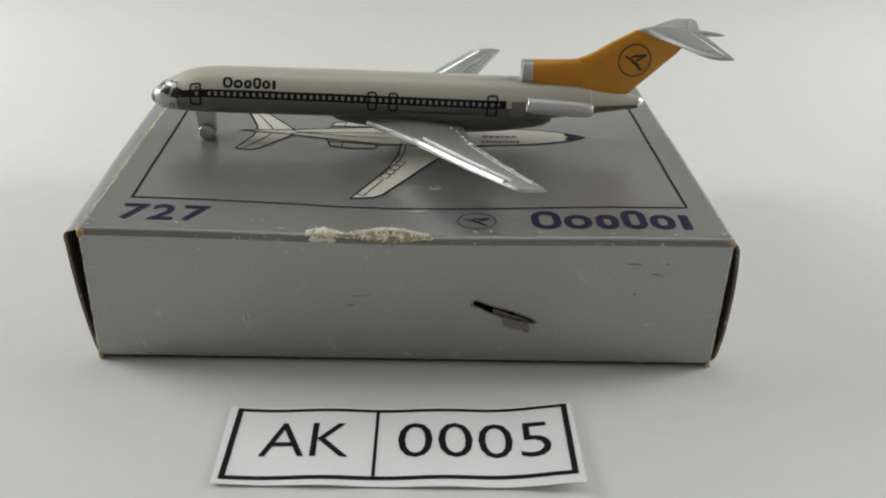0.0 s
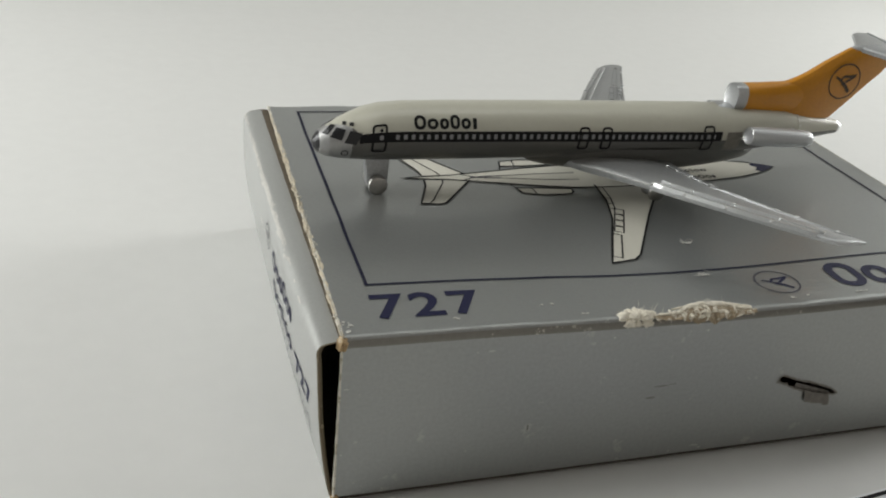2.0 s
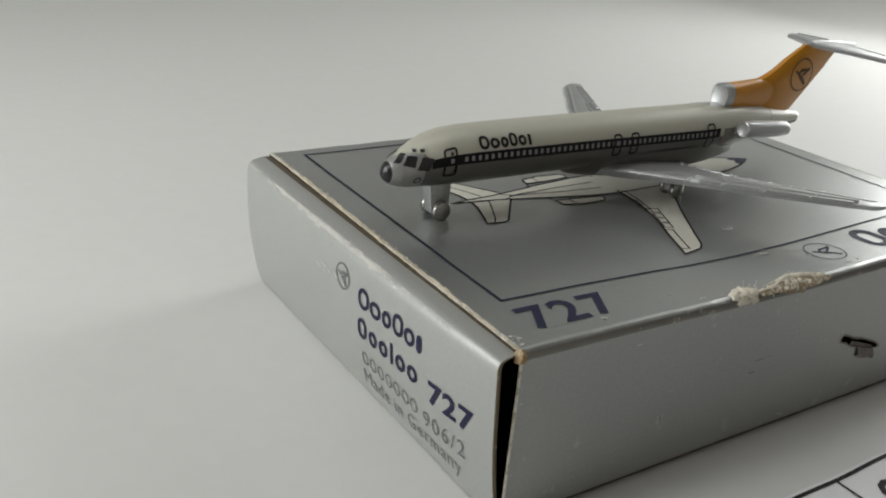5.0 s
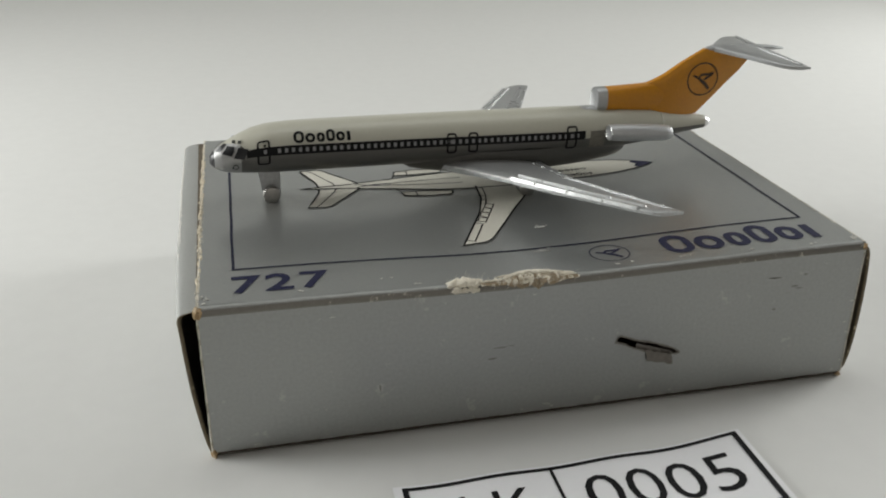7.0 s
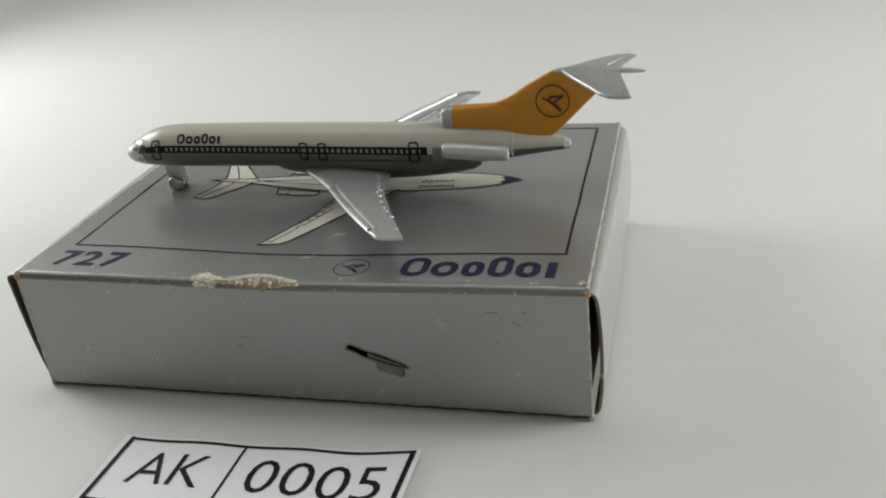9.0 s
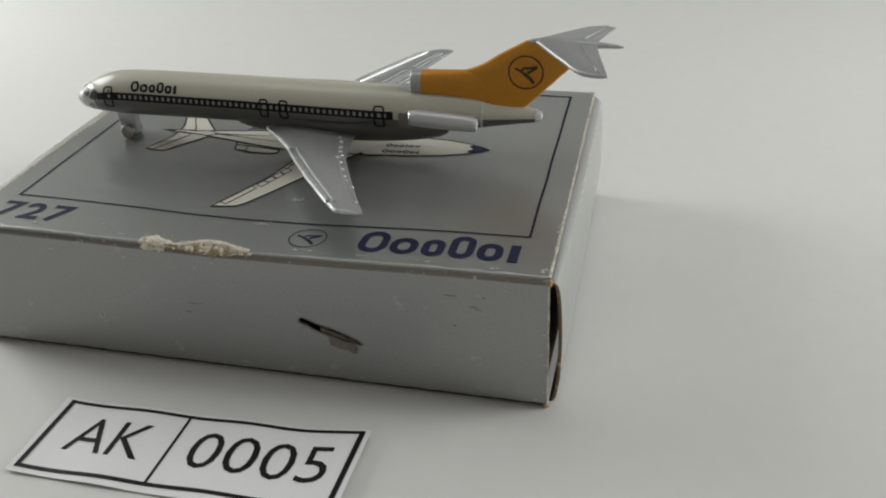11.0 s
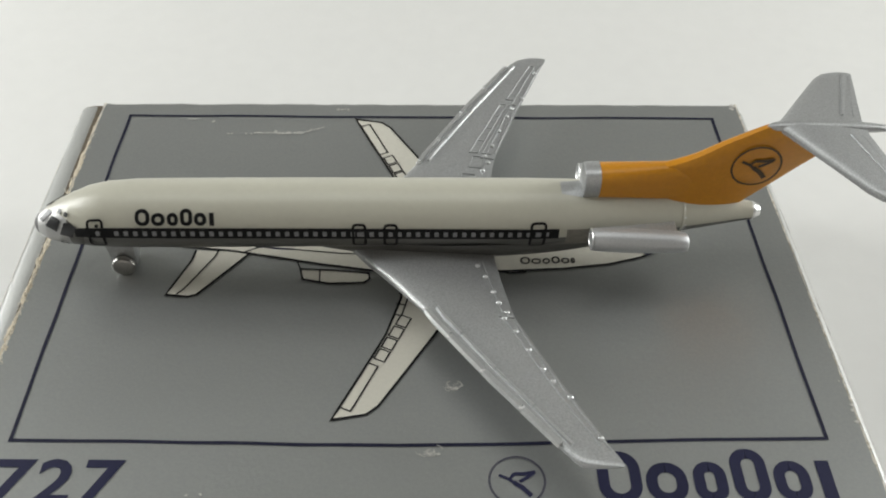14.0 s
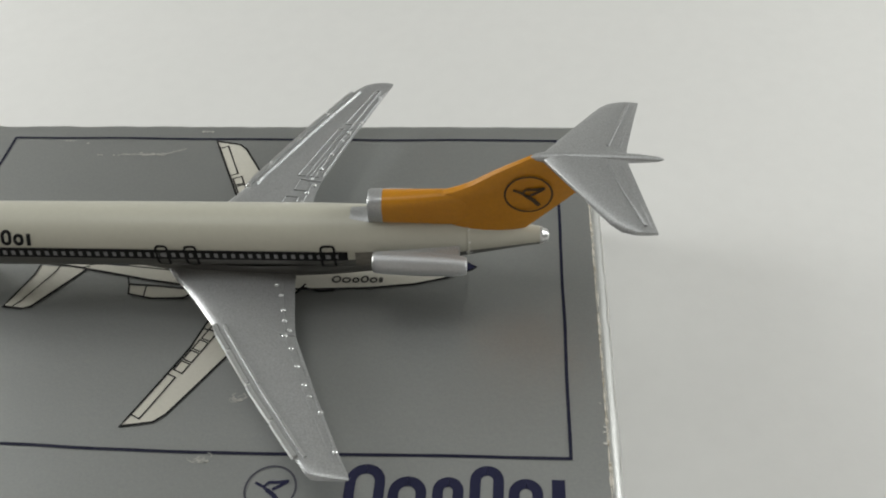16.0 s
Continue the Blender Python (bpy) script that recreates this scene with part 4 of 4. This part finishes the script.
door(-29.0, 1.35, -20, 34, 0.6)
door(-5.6, 1.1, -20, 23.5)
door(-2.75, 1.1, -20.5, 23)
door(10.85, 1.3, -27.5, 25, 0.3)
bm = bmesh.new()
bm.faces.new([bm.verts.new(skin(x, d, 0.1)) for x, d in circle(-29.0, 24, 0.18, 10, 18)])
part("door_mark", bm, BLACK, jet)
word_blocks(jet, BLACK, -25.5, 1.28, 7.0, 1.55, lambda u, v: skin(u, v * 17.9, 0.06), WORDMARK, 0.22)


# cockpit windows
def pane(name, corners, off=0.06, side=-1, mat=SOOT):
    bm = bmesh.new()
    (ax, ad), (bx, bd), (cx, cd), (dx, dd) = corners

    def at(u, v):
        x = (ax * (1 - u) + bx * u) * (1 - v) + (dx * (1 - u) + cx * u) * v
        d = (ad * (1 - u) + bd * u) * (1 - v) + (dd * (1 - u) + cd * u) * v
        return skin(x, d, off, side)
    grid(bm, 6, 6, at)
    return part(name, bm, mat, jet)


for side in (-1, 1):
    pane("cockpit_window", ((-34.86, 58), (-34.37, 42), (-33.46, 66), (-33.84, 80)), side=side)
    pane("cockpit_window", ((-34.12, 31), (-33.0, 14), (-32.55, 41), (-33.45, 57)), side=side)
    pane("cockpit_window", ((-32.75, 7), (-31.55, -2), (-30.95, 23), (-32.15, 35)), side=side)
    pane("eyebrow_window", ((-32.85, 59), (-32.5, 55), (-32.4, 64), (-32.75, 71)), side=side)
    pane("eyebrow_window", ((-32.2, 49), (-31.8, 44), (-31.7, 53), (-32.1, 58)), side=side)
bm = bmesh.new()
ribbon(bm, circle(0, 0, 0.33, 20), 0.1, lambda u, v: skin(-32.6 + u, -24 + v * 26, 0.06), True)
part("nose_emblem", bm, BLACK, jet, "tiny black ring emblem")
# raised seam before the tail end
bm = bmesh.new()
grid(bm, 48, 4, lambda u, v: skin(24.4 + 0.16 * (v - 0.5) * 2, 360 * u, 0.07 * math.sin(math.pi * v)), True)
part("casting_seam", bm, CREAM, jet, "casting seam round the tail")
bm = bmesh.new()
grid(bm, 8, 12, lambda u, v: skin(13.4 + 2.2 * u + 0.12 * noise.noise((v * 5, 3, u)), -34 + 46 * v, 0.035))
part("paint_stain", bm, GREY_PATCH, jet, "dull grey patch before the engine")
bm = bmesh.new()
for i in range(14):
    x, d = 24.4 + random.gauss(0, 0.12), random.choice((random.gauss(-12, 7), random.gauss(40, 20)))
    bm.faces.new([bm.verts.new(skin(x + a, d + b, 0.12)) for a, b in ((0, 0), (0.2, 1), (0.22, 4), (0.02, 3))])
tagged(part("paint_wear", bm, BRIGHT, jet, "bare metal paint chips"), kind="stuff")


# lifting surfaces
def aero(bm, stations, side, span=1.0, nc=14, ahead=0.0):
    """A tapered wing through stations (span, leading x, trailing x, height, thickness)."""
    rows = []
    for d, xl, xt, z, th in stations:
        loop = []
        for i in range(2 * nc):
            a = math.pi * i / nc
            c = (1 - math.cos(a)) / 2
            t = th * (2.6 * math.sqrt(max(c, 0)) * (1 - c) + 0.22 * (1 - c) + 0.10) * 0.5 + 0.10
            loop.append(bm.verts.new((xl + (xt - xl) * c + ahead, side * d * span, z + (t if i <= nc else -t * 0.6))))
        rows.append(loop)
    n = 2 * nc
    for a, b in zip(rows, rows[1:]):
        for i in range(n):
            bm.faces.new((a[i], a[(i + 1) % n], b[(i + 1) % n], b[i]))
    bm.faces.new(rows[-1])
    bm.faces.new(rows[0][::-1])


WING_ST = ((0.5, -7.2, 7.1, 21.25, 1.5), (3.1, -5.2, 7.1, 21.3, 1.45), (6.0, -2.7, 7.5, 21.5, 1.25), (9.8, 0.2, 8.1, 21.85, 1.0), (11.0, 0.8, 8.4, 21.95, 0.95), (18.0, 5.4, 11.3, 22.6, 0.75), (24.5, 10.1, 14.2, 23.2, 0.58), (25.5, 10.9, 14.7, 23.3, 0.55))
# the near tip is cut blunt, the far one rounded
TIP_ST = {-1: ((26.3, 11.45, 15.1, 23.38, 0.48), (26.72, 11.95, 15.25, 23.4, 0.4), (26.85, 12.4, 15.2, 23.4, 0.28)),
          1: ((26.3, 11.8, 15.1, 23.38, 0.48), (26.7, 12.7, 15.2, 23.4, 0.4), (26.85, 13.5, 15.1, 23.4, 0.28))}
# the two halves of the casting differ a little in span
SPAN = {-1: 0.985, 1: 0.975}
SET = {-1: -0.1, 1: -0.4}


def wing_at(d, c, side, lift=0.0):
    """A place on the upper side: span d, share c of the chord from the leading edge."""
    for a, b in zip(WING_ST, WING_ST[1:]):
        if d <= b[0]:
            k = (d - a[0]) / (b[0] - a[0])
            xl, xt, z, th = (a[i] + (b[i] - a[i]) * k for i in (1, 2, 3, 4))
            break
    t = th * (2.6 * math.sqrt(max(c, 0)) * (1 - c) + 0.22 * (1 - c) + 0.10) * 0.5 + 0.10
    return Vector((xl + (xt - xl) * c + SET[side], side * d * SPAN[side], z + t + lift))


def ridge(bm, pts, w, h, side):
    """A raised bar along points (d, c) of the wing."""
    prev = None
    path = dense(pts, 0.04)
    for i, (d, c) in enumerate(path):
        p = wing_at(d, c, side)
        q = wing_at(*path[min(i + 1, len(path) - 1)], side) - wing_at(*path[max(i - 1, 0)], side)
        n = Vector((-q.y, q.x, 0)).normalized() * w / 2
        ring = [bm.verts.new(p + n + Vector((0, 0, -0.1))), bm.verts.new(p + n * 0.6 + Vector((0, 0, h))), bm.verts.new(p - n * 0.6 + Vector((0, 0, h))), bm.verts.new(p - n + Vector((0, 0, -0.1)))]
        if prev:
            for j in range(3):
                bm.faces.new((prev[j], ring[j], ring[j + 1], prev[j + 1]))
        else:
            bm.faces.new(ring)
        prev = ring
    bm.faces.new(prev[::-1])


for side in (-1, 1):
    bm = bmesh.new()
    aero(bm, WING_ST + TIP_ST[side], side, SPAN[side], 14, SET[side])
    wing = part("wing", bm, SILVER, jet, "silver swept wing")
    # slats along the leading edge: a bold edge and a second bar behind it
    cuts = (9.9, 13.2, 17.2, 21.2, 25.0)
    for a, b in zip(cuts, cuts[1:]):
        bm = bmesh.new()
        ridge(bm, ((a + 0.14, 0.03), (b - 0.14, 0.035)), 0.66, 0.30, side)
        part("slat", bm, SLAT, wing)
        bm = bmesh.new()
        ridge(bm, ((a + 0.05, 0.15 + 0.006 * (a - 9.9)), (b - 0.05, 0.15 + 0.006 * (b - 9.9))), 0.36, 0.34 - 0.006 * (a - 9.9), side)
        part("slat_bar", bm, SLAT, wing)
    # flaps along the trailing edge
    for pts, w, h in ((((3.6, 0.90), (10.4, 0.88)), 0.18, 0.10), (((11.2, 0.86), (25.2, 0.80)), 0.18, 0.10), (((10.8, 0.80), (10.8, 0.99)), 0.3, 0.16), (((11.6, 0.965), (25.4, 0.95)), 0.2, 0.10)):
        bm = bmesh.new()
        ridge(bm, pts, w, h, side)
        part("flap_line", bm, SILVER, wing)
    # raised spoiler panels, filled with paint on the near wing
    if side > 0:
        boxes = [(11.4, 18.8, 0.62, 0.74)] + [(11.4, 18.9, 0.80, 0.93), (19.6, 25.3, 0.66, 0.80), (9.3, 10.9, 0.70, 0.86), (5.2, 8.3, 0.66, 0.82)]
        for d0, d1, c0, c1 in boxes:
            bm = bmesh.new()
            ridge(bm, ((d0, c0), (d1, c0 - 0.005), (d1 + 0.02, c1 - 0.01), (d0 + 0.02, c1), (d0, c0)), 0.16, 0.10, side)
            part("spoiler", bm, SILVER, wing)
        for d in (13.2, 15.1, 17.0):
            bm = bmesh.new()
            ridge(bm, ((d, 0.63), (d, 0.735)), 0.12, 0.05, side)
            part("spoiler_joint", bm, SILVER, wing)
    for d, c in ((4.2, 0.84), (5.6, 0.87), (7.6, 0.88), (9.0, 0.885), (10.2, 0.93), (11.0, 0.86), (12.6, 0.88), (14.8, 0.87), (17.0, 0.87), (18.3, 0.88), (20.0, 0.96), (24.2, 0.93)):
        bm = bmesh.new()
        bmesh.ops.create_icosphere(bm, subdivisions=2, radius=0.22, matrix=Matrix.Translation(wing_at(d, c, side, 0.03)) @ Matrix.Diagonal((1.2, 1.2, 0.8, 1)))
        part("rivet", bm, SLAT, wing)
    # bright spots at the slat ends; rubbed inner leading edge with its highlight painted in
    for d in cuts[:-1]:
        bm = bmesh.new()
        bmesh.ops.create_icosphere(bm, subdivisions=2, radius=0.26, matrix=Matrix.Translation(wing_at(d, 0.03, side, 0.05)) @ Matrix.Diagonal((1.3, 0.8, 0.8, 1)))
        part("rubbed_spot", bm, BRIGHT, wing)
    bm = bmesh.new()

    def edge_tube(u, v, side=side):
        d = 3.2 + 6.6 * u
        r = 0.20 * (0.6 + 0.5 * abs(noise.noise((d * 2.3, side, 1))))
        p = wing_at(d, 0.012, side, -0.12)
        return (p.x + r * math.cos(6.2832 * v), p.y, p.z + r * math.sin(6.2832 * v))
    grid(bm, 40, 8, edge_tube)
    part("rubbed_edge", bm, BRIGHT, wing, "rubbed leading edge with its highlight put into the colour")


# side engines
def nacelle(x0, x1, y, z, r, parent, name="engine"):
    bm = bmesh.new()
    prof = ((0.02, 0.55), (0.0, 0.86), (0.02, 0.98), (0.10, 1.05), (0.35, 1.08), (0.65, 1.06), (0.88, 0.98), (0.97, 0.88), (1.0, 0.74), (0.985, 0.5))
    rows = [[bm.verts.new((x0 + (x1 - x0) * a, y + r * b * math.cos(2 * math.pi * i / 28), z + r * b * math.sin(2 * math.pi * i / 28) - 0.5 * a)) for i in range(28)] for a, b in prof]
    for p, q in zip(rows, rows[1:]):
        for i in range(28):
            bm.faces.new((p[i], p[(i + 1) % 28], q[(i + 1) % 28], q[i]))
    bm.faces.new(rows[0][::-1])
    bm.faces.new(rows[-1])
    ob = part(name, bm, GLOSS, parent, "silver jet engine")
    bm = bmesh.new()
    grid(bm, 28, 6, lambda u, v: (x0 + 0.04 - 0.10 * math.sin(math.pi * v), y + r * (0.80 + 0.2 * v) * math.cos(2 * math.pi * u), z + r * (0.80 + 0.2 * v) * math.sin(2 * math.pi * u)), True)
    part("intake_lip", bm, BRIGHT, ob, "bare metal intake lip")
    return ob


for side in (-1, 1):
    eng = nacelle(15.4, 24.3, side * 4.4, 25.6, 1.05, jet)
    bm = bmesh.new()
    y0, y1 = sorted((side * 1.5, side * 4.3))
    box(bm, 16.6, 23.6, y0, y1, 24.8, 25.6, 0.2)
    part("pylon", bm, SILVER, eng)

# middle engine duct and fin


def duct(stations, mat, name, label):
    bm = bmesh.new()
    rows = []
    for x, z0, z1, hw in stations:
        loop = []
        for i in range(24):
            t = 2 * math.pi * i / 24
            c, s = math.cos(t), math.sin(t)
            loop.append(bm.verts.new((x, hw * math.copysign(abs(c) ** 0.75, c), (z0 + z1) / 2 + (z1 - z0) / 2 * math.copysign(abs(s) ** 0.8, s))))
        rows.append(loop)
    for p, q in zip(rows, rows[1:]):
        for i in range(24):
            bm.faces.new((p[i], p[(i + 1) % 24], q[(i + 1) % 24], q[i]))
    bm.faces.new(rows[0][::-1])
    bm.faces.new(rows[-1])
    return part(name, bm, mat, jet, label)


duct(((14.9, 27.7, 30.15, 1.15), (14.8, 27.45, 30.35, 1.32), (15.0, 27.35, 30.5, 1.42), (16.2, 27.35, 30.52, 1.45)), SILVER, "middle_intake", "silver intake ring of the middle engine")
duct(((16.2, 27.3, 30.48, 1.42), (18.0, 27.2, 30.55, 1.36), (20.5, 26.9, 30.68, 1.2), (23.0, 26.6, 30.85, 1.0), (25.5, 26.5, 30.5, 0.75), (27.0, 26.6, 30.0, 0.5)), YELLOW, "middle_engine_duct", "amber engine duct")
# scoop in front of the intake
bm = bmesh.new()
grid(bm, 10, 8, lambda u, v: skin(12.9 + 2.1 * u, 90 + (v - 0.5) * (30 + 14 * u), 0.04))
part("intake_scoop", bm, SILVER, jet, "grey shadow line before the intake")
# fin blade
bm = bmesh.new()
rows = []
for z, xl, xt, hw in ((26.2, 21.0, 30.2, 0.95), (27.5, 21.4, 31.5, 0.88), (29.5, 22.0, 33.5, 0.78), (30.75, 21.9, 34.7, 0.74), (31.0, 22.6, 35.0, 0.73), (31.35, 23.5, 35.3, 0.71), (31.9, 24.6, 35.9, 0.68), (33.3, 26.7, 37.0, 0.58), (34.6, 29.0, 38.3, 0.5), (35.15, 30.0, 38.8, 0.45)):
    loop = []
    for i in range(20):
        t = 2 * math.pi * i / 20
        c = (1 - math.cos(t)) / 2
        th = hw * (2.2 * math.sqrt(c) * (1 - c) + 0.25 * c * (1 - c) + 0.18)
        loop.append(bm.verts.new((xl + (xt - xl) * c, th if i <= 10 else -th, z)))
    rows.append(loop)
for p, q in zip(rows, rows[1:]):
    for i in range(20):
        bm.faces.new((p[i], p[(i + 1) % 20], q[(i + 1) % 20], q[i]))
bm.faces.new(rows[0][::-1])
bm.faces.new(rows[-1])
fin = part("tail_fin", bm, YELLOW, jet, "amber swept tail fin")
for side in (-1, 1):
    bm = bmesh.new()
    emblem(bm, 0, 0, 2.3, lambda u, v, side=side: (30.08 + u, side * 0.80, 31.15 + v), 0.19)
    part("fin_emblem", bm, BROWN, fin, "dark ring emblem on the fin")

# tailplane with its bullet
bm = bmesh.new()
rows = [[bm.verts.new((x, r * math.cos(2 * math.pi * i / 18), 35.1 + dz + r * 0.8 * math.sin(2 * math.pi * i / 18))) for i in range(18)] for x, r, dz in ((30.2, 0.1, 0), (30.6, 0.38, 0), (31.6, 0.58, 0.02), (34.0, 0.68, 0.02), (37.0, 0.64, -0.05), (39.8, 0.46, -0.15), (41.6, 0.28, -0.25), (42.2, 0.08, -0.28))]
for p, q in zip(rows, rows[1:]):
    for i in range(18):
        bm.faces.new((p[i], p[(i + 1) % 18], q[(i + 1) % 18], q[i]))
bm.faces.new(rows[0][::-1])
bm.faces.new(rows[-1])
part("tail_bullet", bm, SILVER, jet, "silver bullet fairing on the fin")
TAIL_ST = ((0.2, 31.1, 38.9, 35.0, 0.8), (1.0, 31.7, 38.9, 34.95, 0.75), (5.0, 34.6, 39.8, 34.65, 0.6), (8.0, 36.8, 40.5, 34.37, 0.5), (8.8, 37.7, 40.7, 34.28, 0.42), (9.15, 38.8, 40.75, 34.25, 0.3))
for side in (-1, 1):
    bm = bmesh.new()
    aero(bm, TAIL_ST, side, 0.965 if side < 0 else 0.95)
    tp = part("tailplane", bm, SILVER, jet, "silver swept tailplane")
    for name, x0, x1, w, h in (("elevator_line", 37.25, 39.75, 0.17, 0.20), ("elevator_rim", 38.35, 40.3, 0.12, 0.14)):
        bm = bmesh.new()
        box(bm, -w, w, 1.4, 8.5, 0, h, 0.05)
        for v in bm.verts:
            k = (v.co.y - 1.6) / 7.0
            v.co = (x0 + (x1 - x0) * k + v.co.x, side * v.co.y * (0.965 if side < 0 else 0.95), (35.22 if name == "elevator_line" else 35.05) - 0.66 * k + v.co.z)
        part(name, bm, SILVER, tp)



# undercarriage
def wheel(parent, x, y, z, r, w):
    bm = bmesh.new()
    prof = ((0.0, 0.5), (0.55, 0.5), (0.62, 0.42), (0.78, 0.46), (0.94, 0.4), (1.0, 0.25), (1.0, -0.25), (0.94, -0.4), (0.78, -0.5), (0.0, -0.5))
    rows = [[bm.verts.new((x + r * a * math.cos(2 * math.pi * i / 24), y + w * b, z + r * a * math.sin(2 * math.pi * i / 24))) for i in range(24)] for a, b in prof[1:-1]]
    for p, q in zip(rows, rows[1:]):
        for i in range(24):
            bm.faces.new((p[i], p[(i + 1) % 24], q[(i + 1) % 24], q[i]))
    bm.faces.new(rows[0])
    bm.faces.new(rows[-1][::-1])
    return part("wheel", bm, STEEL, parent, "bare metal wheel")


bm = bmesh.new()
box(bm, -1.45, 1.45, -0.75, 0.75, 18.5, 22.6, 0.12)
for v in bm.verts:
    k = (22.6 - v.co.z) / 4.1
    v.co.x = -28.6 + v.co.x * (1 - 0.25 * k) + 0.3 * k
leg = part("nose_leg", bm, SILVER, jet, "silver nose leg")
for side in (-1, 1):
    wheel(leg, -28.4, side * 1.15, 18.93, 1.1, 0.75)
for side in (-1, 1):
    bm = bmesh.new()
    box(bm, 3.3, 5.3, side * 4.2 - 0.5, side * 4.2 + 0.5, 18.6, 21.6, 0.12)
    leg = part("main_leg", bm, SILVER, jet, "silver main leg")
    for o in (-0.85, 0.85):
        wheel(leg, 4.3, side * 4.2 + o, 18.86, 1.05, 0.7)
